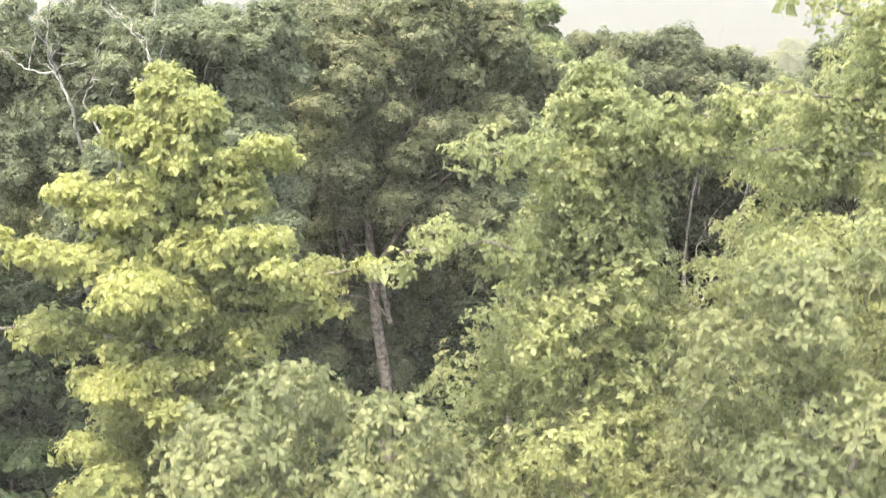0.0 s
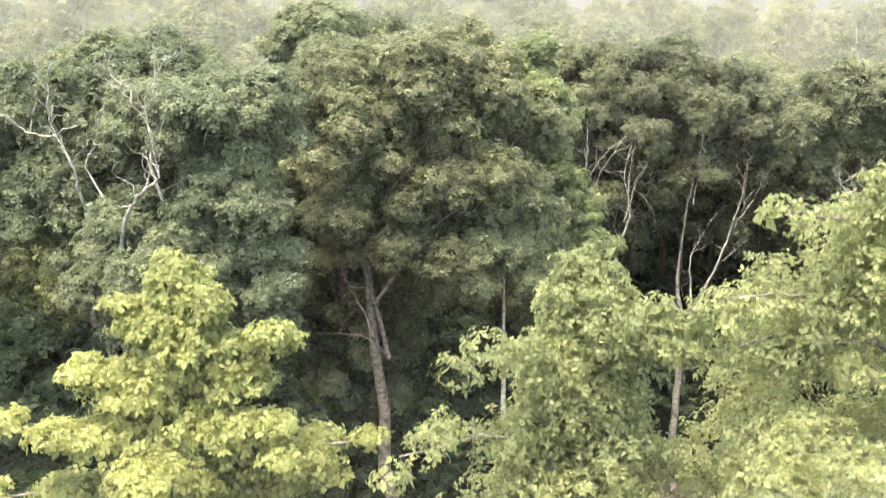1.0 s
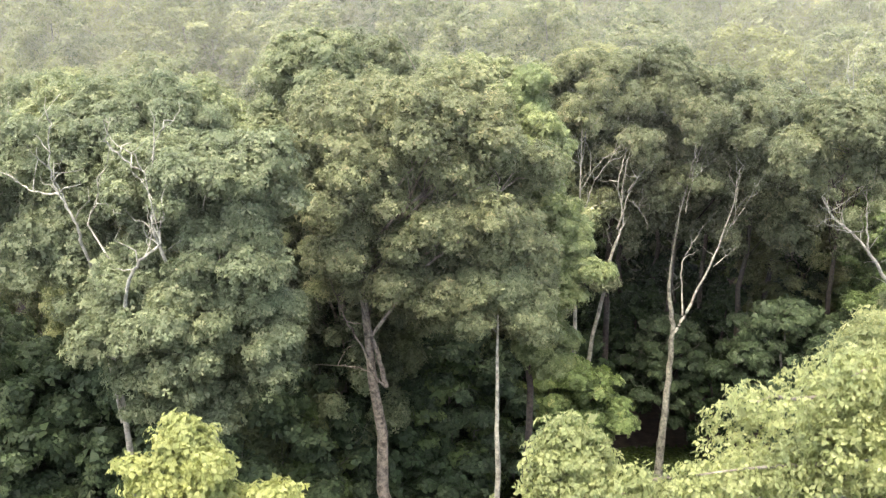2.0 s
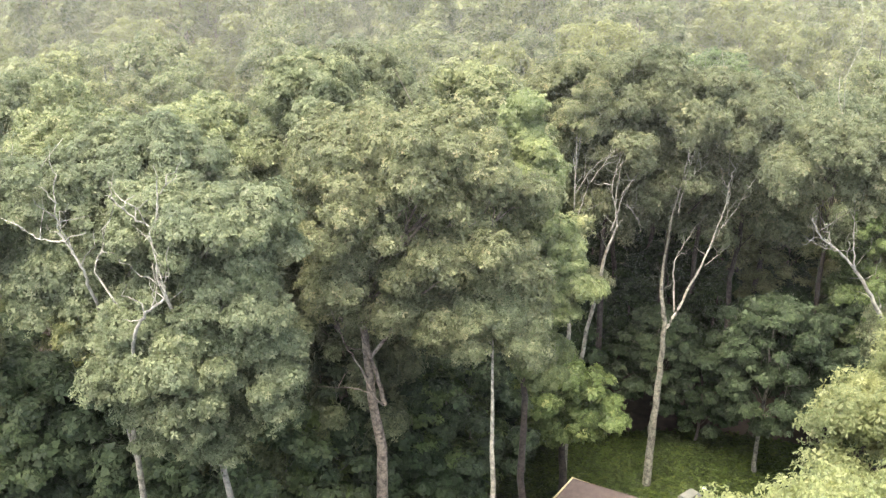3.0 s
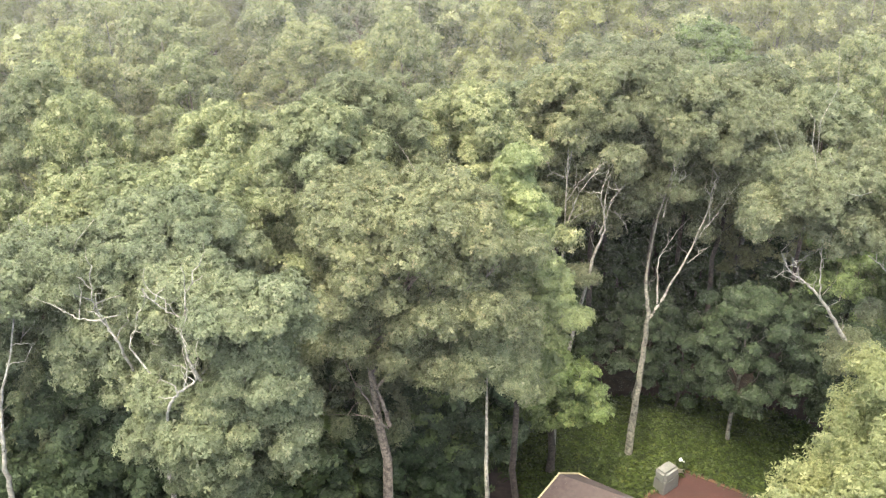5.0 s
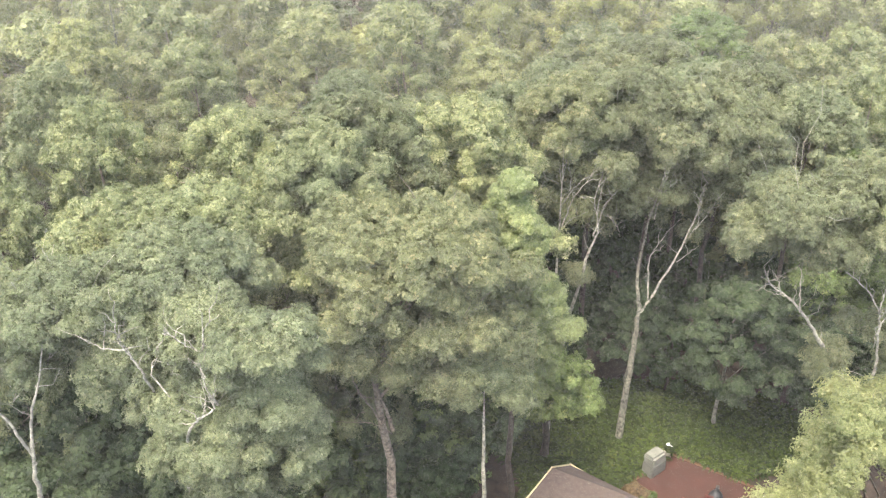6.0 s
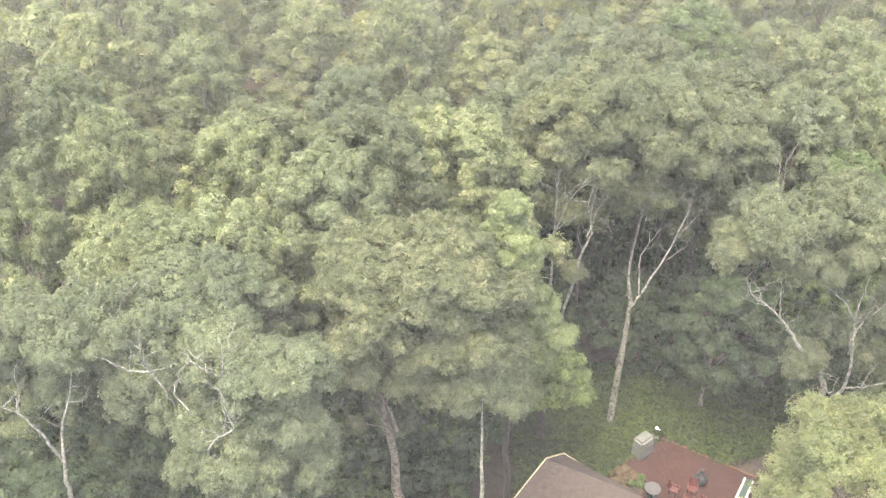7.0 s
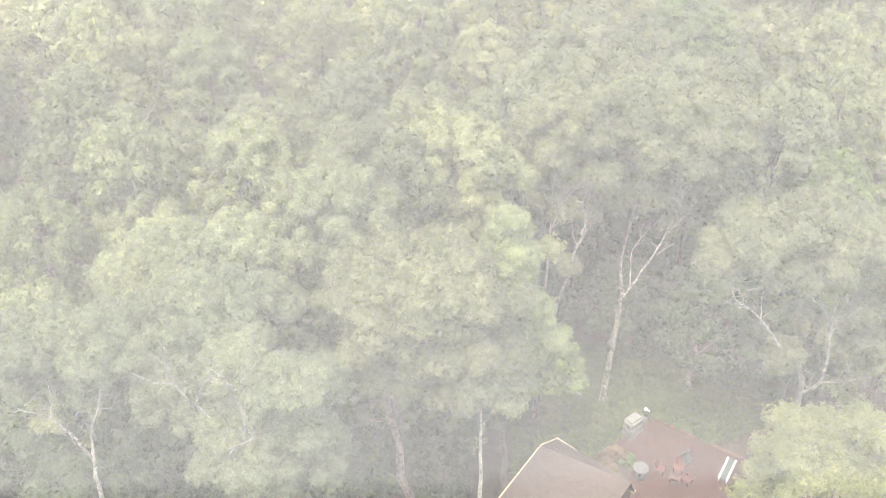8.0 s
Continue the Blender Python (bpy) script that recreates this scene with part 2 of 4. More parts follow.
def tree(name, x, y, height, radius, base, leaf, bark, seed, sprays, length, puffs=70, shape="dome", lean=(0, 0), trunk=0.2, limbs=7,
         split=False, flat=0.7, puff=0.21, label="", group="forest trees", stems=(), own_trunk=True, arms=(), lobes=(), wander=0.03, limb_bark=None, **kind):
    """A broadleaf tree at (x, y): trunk, limbs (and stems: bare limbs along given places) and a crown of leaf rosettes on many puffs, spread by an outline or over lobes."""
    rng = np.random.default_rng(seed)
    ob = new(name)
    ob.empty_display_size = 0.5
    ground_z = ground_height(x, y) - 0.05
    ob.location = (x, y, ground_z)
    top = np.array([lean[0], lean[1], height * 0.9])
    stem = bent(rng, (0, 0, 0), top, 11, wander)
    thick = trunk * (1 - np.linspace(0, 1, 11)) ** 0.7 * np.array([1.35] + [1.0] * 10) + 0.02
    u = (np.arange(puffs) + rng.random(puffs)) / puffs
    angle = np.arange(puffs) * 2.39996 + rng.uniform(-0.4, 0.4, puffs)
    out = profile(shape, u) * radius * np.sqrt(rng.uniform(0.3, 1.0, puffs))
    out *= 1 + 0.22 * np.sin(angle * 2 + seed) * (u < 0.8) + rng.normal(0, 0.08, puffs)
    z = base + u * (height - base)
    axis = np.array([np.interp(z, stem[:, 2], stem[:, 0]), np.interp(z, stem[:, 2], stem[:, 1])]).T
    size = radius * puff * rng.uniform(0.65, 1.35, puffs)
    if shape == "cone":
        size *= 0.6 + 0.5 * (1 - u)
    centres = np.stack([axis[:, 0] + np.cos(angle) * out, axis[:, 1] + np.sin(angle) * out, z - size * flat], 1)
    if lobes:
        centres, size = on_lobes(rng, lobes, puffs, puff)
        centres = centres - np.array([x, y, ground_z])
        puffs = len(centres)
        axis = np.array([np.interp(centres[:, 2] - 1.0, stem[:, 2], stem[:, 0]), np.interp(centres[:, 2] - 1.0, stem[:, 2], stem[:, 1])]).T
        out = np.hypot(centres[:, 0] - axis[:, 0], centres[:, 1] - axis[:, 1])
        u = np.clip((centres[:, 2] - base) / (height - base), 0, 1)
    wood, limb_pieces = [tube(stem, thick, 9)] if own_trunk else [], []
    for end in arms:
        e = np.array(end, float) - np.array([x, y, ground_z])
        a = np.array([np.interp(e[2] - 0.5, stem[:, 2], stem[:, 0]), np.interp(e[2] - 0.5, stem[:, 2], stem[:, 1]), e[2] - 0.5])
        wood.append(tube(bent(rng, a, e, 7, 0.08, 0.1), np.linspace(trunk * 0.3, 0.008, 7), 6))
        more = np.linspace(0.4, 1.0, 5)[:, None]
        centres = np.concatenate([centres, a + (e - a) * more + rng.normal(0, 0.1, (5, 3))])
        size = np.concatenate([size, np.linspace(0.42, 0.22, 5)])
    order = np.argsort(-out * (0.5 + u) + rng.normal(0, 0.3, puffs))
    for k, i in enumerate(order[:limbs + (12 if own_trunk and not lobes else 0)]):
        c = centres[i]
        reach = np.hypot(c[0] - axis[i, 0], c[1] - axis[i, 1])
        start_z = np.clip(c[2] - reach * rng.uniform(0.7, 1.5), base * (0.97 if lobes else 0.85) + (rng.uniform(0, 3) if lobes else 0), height * 0.86)
        s = np.array([np.interp(start_z, stem[:, 2], stem[:, 0]), np.interp(start_z, stem[:, 2], stem[:, 1]), start_z])
        line = bent(rng, s, c + np.array([0, 0, size[i] * 0.3]), 8, 0.1, 0.18)
        r0 = trunk * (0.18 if k >= limbs else 0.4 if own_trunk else 0.25) * (1 - 0.6 * start_z / height)
        piece = [tube(line, np.linspace(r0, 0.012, 8), 6)]
        for f in (3, 5):
            away = line[f] + rng.normal(0, 0.2, 3) * reach + np.array([0, 0, 0.3 * reach])
            piece.append(tube(bent(rng, line[f], away, 5, 0.12), np.linspace(r0 * 0.4, 0.008, 5), 5))
        if split and k < limbs:
            limb_pieces.append(piece)
        else:
            wood += piece
    for k, (places, r0, r1) in enumerate(stems):
        p = np.array(places, float) - np.array([x, y, ground_z])
        fine = np.linspace(0, len(p) - 1, 5 * len(p))
        line = np.stack([np.interp(fine, np.arange(len(p)), p[:, a]) for a in range(3)], 1)
        for _ in range(3):
            line[1:-1] = (line[:-2] + 2 * line[1:-1] + line[2:]) / 4
        line[1:] += rng.normal(0, 0.018, (len(fine) - 1, 3))
        r1 = r1 * 0.7
        piece = [tube(line, r1 + (r0 * (1.0 if k == 0 and not own_trunk else 0.72) - r1) * (1 - np.linspace(0, 1, len(fine))) ** 1.7, 8)]
        for f in range(2 * len(fine) // 5, len(fine) - 1, 2 if len(places) > 5 else 4):
            away = line[f] + rng.normal(0, 0.4, 3) + np.array([0, 0, rng.uniform(0.2, 0.9)])
            piece.append(tube(bent(rng, line[f], away, 6, 0.2), np.linspace(min(0.018, r0 * 0.4), 0.005, 6), 5))
        if k == 0 and not own_trunk:
            wood = piece + wood
        else:
            limb_pieces.append(piece)
    bole = part("trunk", mesh("trunk", *joined(wood), bark, True), ob)
    for piece in limb_pieces:
        part("limb", mesh("limb", *joined(piece), limb_bark or bark, True), bole)
    part("crown", mesh("crown", *leaves(rng, centres, size, flat, sprays, length, **kind), leaf), ob)
    return tagged(ob, label or "broadleaf forest tree in full green leaf", "tree", group)


def ground_height(x, y):
    return 0.25 * math.sin(x * 0.11 + 0.6) * math.cos(y * 0.09) * min(1.0, max(0.0, (y - 38) / 20)) + max(0.0, y - 62) * (0.05 + 0.03 * min(1.0, max(0.0, -x / 30)))


# ---- ground ----
side = np.concatenate([np.linspace(-2500, -140, 12), np.linspace(-120, 120, 81), np.linspace(140, 2500, 12)])
ahead = np.concatenate([np.linspace(-2500, -60, 10), np.linspace(-40, 200, 81), np.linspace(240, 2500, 12)])
gx, gy = np.meshgrid(side, ahead)
gz = np.vectorize(ground_height)(gx, np.minimum(gy, 400))
nx, ny = len(side), len(ahead)
ii = (np.arange(ny - 1)[:, None] * nx + np.arange(nx - 1)[None, :]).ravel()
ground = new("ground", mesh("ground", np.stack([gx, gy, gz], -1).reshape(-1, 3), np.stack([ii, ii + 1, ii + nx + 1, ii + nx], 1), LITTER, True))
tagged(ground, "brown forest floor covered with leaf litter", "ground", kind="structure")


# ---- mist ----
def strips(centres_a, widths, span, place):
    """Long thin strips across the view: place(a, half width) gives each one's two edges as (y, z)."""
    verts, faces = [], []
    for k, (a, w) in enumerate(zip(centres_a, widths)):
        (y0, z0), (y1, z1) = place(a, w / 2)
        verts += [(-span, y0, z0), (span, y0, z0), (span, y1, z1), (-span, y1, z1)]
        faces.append((4 * k, 4 * k + 1, 4 * k + 2, 4 * k + 3))
    return np.array(verts), np.array(faces)


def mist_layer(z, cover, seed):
    """Level low-cloud veil over the clearing and woods; strips get finer toward the camera."""
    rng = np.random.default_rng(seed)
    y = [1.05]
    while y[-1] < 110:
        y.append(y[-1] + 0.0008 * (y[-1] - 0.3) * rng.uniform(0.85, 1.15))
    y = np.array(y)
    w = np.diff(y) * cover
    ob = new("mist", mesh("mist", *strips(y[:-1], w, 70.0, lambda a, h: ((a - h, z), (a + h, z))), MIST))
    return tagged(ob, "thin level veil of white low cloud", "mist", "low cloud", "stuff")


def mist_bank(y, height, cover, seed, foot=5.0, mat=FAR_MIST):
    """Thin opaque strips standing for the mist among and behind the trees."""
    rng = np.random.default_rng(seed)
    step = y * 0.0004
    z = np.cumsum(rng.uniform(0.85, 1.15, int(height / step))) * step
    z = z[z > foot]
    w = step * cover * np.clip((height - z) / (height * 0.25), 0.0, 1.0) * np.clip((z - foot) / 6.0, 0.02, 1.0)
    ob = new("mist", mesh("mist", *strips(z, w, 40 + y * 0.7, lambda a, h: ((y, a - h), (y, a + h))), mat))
    return tagged(ob, "white haze strips hung among and behind the trees", "mist", "mist in the woods", "stuff")


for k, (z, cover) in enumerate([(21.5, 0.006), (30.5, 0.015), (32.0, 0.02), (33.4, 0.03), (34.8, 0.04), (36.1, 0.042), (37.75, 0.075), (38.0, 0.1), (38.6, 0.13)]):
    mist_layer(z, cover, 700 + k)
near = 38.0
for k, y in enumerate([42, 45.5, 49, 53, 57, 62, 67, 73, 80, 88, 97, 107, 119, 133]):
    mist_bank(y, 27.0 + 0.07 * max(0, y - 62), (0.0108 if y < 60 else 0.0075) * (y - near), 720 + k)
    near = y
# closed backdrop wall behind the woods, coloured as hazy sky
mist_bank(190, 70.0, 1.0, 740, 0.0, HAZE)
# haze strips added among the nearer trees, lifting their dark tones
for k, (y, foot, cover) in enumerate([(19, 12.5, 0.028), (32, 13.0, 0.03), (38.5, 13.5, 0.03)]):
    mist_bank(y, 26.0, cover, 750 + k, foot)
# fine strips added before the nearest trees, lifting their dark tones
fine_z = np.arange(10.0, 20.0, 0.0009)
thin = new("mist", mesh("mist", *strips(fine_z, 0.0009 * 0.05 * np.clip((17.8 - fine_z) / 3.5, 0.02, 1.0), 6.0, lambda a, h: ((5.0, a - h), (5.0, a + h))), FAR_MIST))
tagged(thin, "faint haze strips added before the nearest trees", "mist", "mist in the woods", "stuff")

# ---- trees in front ----
FRONT = "trees before the clearing"
tree("maple_tree", -3.0, 10.9, 15.9, 2.95, 7.5, YELLOW, BARK, 11, 36000, 0.085, 170, "cone", trunk=0.1, limbs=10, split=True, flat=0.6, puff=0.135,
     spread=0.4, simple=False, slim=0.34, leaflets=4, core=0.04, arms=[(-1.95, 10.7, 14.75), (-2.6, 10.7, 15.3), (-0.85, 10.7, 13.6), (-1.7, 10.2, 14.0), (-1.3, 10.8, 13.1), (-3.5, 10.6, 15.2), (-4.1, 10.7, 14.5), (-4.7, 10.5, 13.9), (-5.4, 10.6, 13.0), (-3.2, 9.6, 13.6)], label="bright yellow-green young maple with tiered branches", group=FRONT)
tree("ash_tree", 1.65, 10.7, 16.0, 4.2, 7.5, ASH, BARK, 12, 32000, 0.08, 200, "cone", trunk=0.11, limbs=8, split=True, puff=0.13, slim=0.3, leaflets=4, spread=0.5, core=0.04,
     simple=False, flat=0.9, arms=[(2.4, 9.9, 15.2), (0.3, 9.6, 14.9), (-0.4, 9.4, 14.0), (3.2, 10.0, 15.3)], label="pale green tree with feathery leaves and slim top", group=FRONT)
tree("ash_tree", -0.9, 7.4, 13.4, 1.8, 6.5, LIME, BARK, 15, 14000, 0.08, 70, "dome", trunk=0.09, limbs=6, split=True, puff=0.2, slim=0.3, leaflets=4, spread=0.5, core=0.04,
     simple=False, flat=0.9, label="low pale green tree with feathery leaves", group=FRONT)
tree("ash_tree", 3.3, 7.4, 14.6, 2.0, 6.5, LIME, BARK, 16, 15000, 0.08, 80, "dome", trunk=0.09, limbs=6, split=True, puff=0.19, slim=0.3, leaflets=4, spread=0.5, core=0.04,
     simple=False, flat=0.9, label="low pale green tree with feathery leaves", group=FRONT)
tree("ash_tree", 5.9, 11.0, 16.6, 3.4, 7.5, ASH, BARK, 13, 30000, 0.08, 150, "dome", trunk=0.15, limbs=8, split=True, puff=0.14, slim=0.3, leaflets=4, spread=0.5, core=0.04,
     simple=False, flat=0.9, arms=[(3.6, 10.0, 16.4), (4.6, 10.0, 16.7), (3.0, 10.0, 15.5), (2.5, 10.0, 14.9), (2.8, 10.3, 13.5), (3.4, 10.4, 13.3), (2.4, 10.4, 13.0)], label="tall pale green tree with feathery leaves", group=FRONT)
tree("ash_tree", 11.6, 16.4, 16.6, 5.8, 6.0, BRIGHT, BARK, 14, 60000, 0.1, 420, trunk=0.2, limbs=9, split=True, puff=0.48, slim=0.34, spread=0.4, simple=True, flat=0.9, wander=0.02,
     lobes=[(9.6, 15.2, 12.9, 2.7, 2.6, 2.6), (11.2, 16.9, 13.9, 2.7, 2.7, 2.6), (12.6, 18.4, 13.9, 2.9, 2.8, 2.4), (9.8, 14.8, 9.6, 3.0, 3.0, 3.0), (13.8, 16.2, 12.4, 3.2, 3.2, 3.4)],
     label="pale yellow-green tree beside the red patio", group=FRONT)

# ---- trees round the clearing ----
EDGE = "trees round the clearing"
tree("oak_tree", -1.15, 26.0, 17.2, 3.2, 10.5, OAK, BARK, 21, 60000, 0.098, 250, lean=(-0.75, -1.2), trunk=0.225, limbs=10, split=True, puff=0.5, simple=True, flat=0.9,
     stems=[([(-1.4, 25.3, 9.4), (-1.75, 25.1, 11.1), (-2.0, 25.0, 12.2), (-2.3, 25.0, 14.0)], 0.11, 0.04), ([(-1.41, 24.9, 9.6), (-1.68, 24.8, 9.97), (-2.05, 24.8, 10.21), (-3.26, 24.8, 10.3)], 0.045, 0.012),
            ([(-1.6, 24.9, 9.7), (-1.96, 24.7, 10.85), (-2.43, 24.7, 11.67), (-2.8, 24.8, 12.8)], 0.06, 0.02)],
     lobes=[(-0.6, 26.2, 15.0, 2.6, 2.4, 2.6), (0.1, 24.7, 16.5, 1.6, 1.6, 1.5), (-2.4, 24.9, 15.3, 1.4, 1.4, 1.5), (-2.7, 25.0, 13.3, 0.9, 1.1, 1.2), (1.7, 25.3, 14.8, 1.35, 1.4, 1.6),
            (1.9, 25.5, 12.8, 1.0, 1.1, 1.2), (-2.1, 25.6, 16.7, 1.3, 1.5, 1.1), (0.1, 24.9, 13.4, 1.5, 1.2, 1.4),
            (-2.9, 25.6, 12.0, 0.7, 0.8, 0.7), (0.5, 25.8, 11.8, 1.2, 1.0, 0.8), (2.1, 26.0, 11.6, 0.9, 0.9, 0.8), (-0.6, 26.6, 12.2, 1.2, 1.0, 0.9)],
     label="big dusty-green oak with a rough grey trunk", group=EDGE)
tree("oak_tree", -5.3, 22.6, 15.8, 2.7, 9.5, GREY_OAK, WHITE_BARK, 22, 42000, 0.098, 190, lean=(-0.2, -0.6), trunk=0.13, limbs=6, split=True, puff=0.42, simple=True, flat=0.9,
     stems=[([(-5.5, 22.2, 11.0), (-7.0, 20.7, 13.2), (-6.6, 20.3, 14.3), (-6.25, 20.1, 14.8), (-5.72, 20.1, 15.19), (-5.79, 20.1, 15.43), (-5.62, 20.1, 15.9)], 0.085, 0.03),
            ([(-5.7, 21.6, 13.0), (-6.14, 20.9, 15.17), (-6.13, 20.9, 15.8), (-6.06, 20.9, 16.48), (-6.57, 20.9, 16.75), (-6.95, 20.9, 17.2)], 0.075, 0.02),
            ([(-6.06, 20.9, 16.4), (-5.91, 20.9, 17.3), (-5.47, 20.9, 17.7)], 0.04, 0.012), ([(-7.0, 21.4, 13.8), (-7.82, 21.5, 15.22), (-7.51, 21.5, 15.76), (-7.39, 21.5, 16.3)], 0.045, 0.014)],
     lobes=[(-5.0, 21.3, 16.0, 1.1, 1.1, 1.0), (-3.8, 21.4, 16.2, 0.6, 0.8, 0.75), (-4.7, 21.4, 14.4, 1.2, 1.1, 1.1), (-5.6, 21.3, 12.8, 1.5, 1.2, 1.2), (-7.2, 21.6, 12.7, 0.8, 0.9, 1.0),
            (-4.1, 21.6, 12.6, 0.9, 0.9, 1.1), (-6.0, 21.6, 11.0, 1.4, 1.1, 0.8), (-6.9, 21.6, 14.1, 0.7, 0.8, 0.6), (-6.5, 22.3, 16.0, 1.0, 0.7, 0.9)],
     label="grey-green oak with pale bare limbs", group=EDGE)
tree("oak_tree", -8.5, 24.4, 15.9, 2.9, 10.6, GREY_OAK, WHITE_BARK, 23, 36000, 0.1, 170, lean=(0.0, -1.0), trunk=0.13, limbs=6, split=True, puff=0.45, simple=True, flat=0.9,
     stems=[([(-8.4, 24.0, 9.0), (-8.1, 22.1, 14.4), (-8.17, 21.8, 15.2), (-8.44, 21.8, 15.83), (-8.62, 21.8, 16.3), (-8.49, 21.8, 17.4)], 0.075, 0.02),
            ([(-8.44, 21.8, 15.83), (-9.13, 21.8, 15.92), (-9.6, 21.8, 16.35)], 0.045, 0.012)],
     lobes=[(-8.3, 24.2, 16.3, 1.9, 1.5, 1.0), (-6.4, 24.4, 16.2, 1.5, 1.4, 1.0), (-9.6, 23.6, 14.4, 1.2, 1.2, 1.1), (-8.2, 22.8, 13.2, 0.9, 0.9, 1.0), (-10.2, 24.2, 16.0, 1.2, 1.3, 1.0), (-7.7, 23.2, 15.0, 1.5, 0.8, 1.0), (-8.9, 22.6, 16.9, 0.8, 0.6, 0.5), (-7.4, 24.6, 17.0, 1.3, 1.2, 0.8)],
     label="grey-green oak with pale bare limbs", group=EDGE)
tree("oak_tree", -12.6, 23.0, 16.0, 2.6, 10.8, GREY_OAK, WHITE_BARK, 27, 26000, 0.1, 130, trunk=0.14, limbs=7, split=True, puff=0.45, simple=True, flat=0.9,
     stems=[([(-12.5, 22.5, 0.0), (-12.45, 22.3, 8.0), (-12.37, 22.2, 9.62), (-12.17, 22.2, 11.52), (-11.8, 22.2, 13.29), (-11.38, 22.2, 14.13), (-10.72, 22.2, 16.35)], 0.15, 0.03),
            ([(-12.15, 22.2, 11.5), (-12.48, 22.0, 13.1), (-12.92, 22.0, 14.05), (-13.93, 22.0, 14.49)], 0.085, 0.02),
            ([(-13.28, 22.0, 14.3), (-12.86, 22.0, 14.71), (-12.35, 22.0, 15.58)], 0.04, 0.012)], own_trunk=False,
     lobes=[(-11.0, 23.4, 16.2, 1.5, 1.4, 0.9), (-13.2, 23.6, 15.9, 1.5, 1.5, 0.9), (-12.3, 23.6, 14.4, 1.2, 1.0, 0.8), (-14.2, 23.8, 14.6, 0.9, 1.0, 0.7)],
     label="grey-green oak with a pale forked trunk", group=EDGE)
tree("oak_tree", -10.2, 27.6, 16.8, 3.0, 7.0, PALE, BARK, 36, 24000, 0.115, 150, trunk=0.16, limbs=5, split=True, puff=0.48, simple=True, flat=0.9,
     lobes=[(-10.4, 27.4, 15.9, 1.8, 1.6, 1.1), (-8.9, 27.6, 16.0, 1.3, 1.4, 0.9), (-10.0, 27.6, 13.6, 2.2, 1.8, 1.6)],
     label="yellowish-green oak behind the pale-limbed ones", group=EDGE)
tree("maple_tree", 3.1, 28.6, 17.4, 1.75, 8.0, MAPLE, DARK_BARK, 24, 32000, 0.098, 170, trunk=0.13, limbs=7, split=True, puff=0.36, simple=True, flat=0.7, slim=0.5, lean=(-0.45, -0.8),
     lobes=[(2.65, 27.8, 17.2, 0.42, 0.45, 0.6), (2.7, 27.8, 16.0, 0.85, 0.8, 0.7), (3.3, 27.8, 15.4, 0.75, 0.7, 0.45), (2.8, 27.8, 14.2, 1.0, 0.9, 0.9), (3.3, 27.8, 13.0, 1.0, 0.9, 0.7),
            (4.2, 27.7, 11.9, 0.8, 0.8, 0.45), (3.3, 27.9, 11.2, 1.1, 0.9, 0.8), (3.3, 27.9, 9.5, 0.9, 0.9, 0.8)],
     label="slender light-green maple with a pointed top", group=EDGE)
tree("oak_tree", 1.75, 24.6, 13.2, 1.1, 10.6, GREY_OAK, WHITE_BARK, 28, 13000, 0.095, 60, lean=(-0.1, -0.1), wander=0.006, trunk=0.11, limbs=2, split=True, puff=0.36, simple=True, flat=0.9,
     lobes=[(1.7, 24.8, 12.5, 0.95, 0.9, 0.7), (0.95, 24.8, 11.9, 0.5, 0.6, 0.6), (2.5, 24.8, 11.8, 0.5, 0.6, 0.6)],
     label="small grey-green tree with a straight whitish trunk", group=EDGE)
tree("maple_tree", 5.0, 33.3, 6.6, 2.3, 3.2, GREEN, DARK_BARK, 29, 9000, 0.13, 70, lean=(0.1, -0.4), trunk=0.17, limbs=7, split=True, puff=0.4, flat=0.5, simple=True, slim=0.5,
     lobes=[(4.9, 32.5, 6.3, 1.5, 1.3, 0.4), (6.0, 32.0, 5.3, 1.0, 1.0, 0.3), (3.9, 32.2, 5.6, 1.1, 1.1, 0.4), (5.0, 32.0, 4.6, 1.5, 1.1, 0.3), (3.6, 32.4, 4.0, 1.2, 1.0, 0.4)],
     label="low spreading green maple with a dark trunk", group=EDGE)
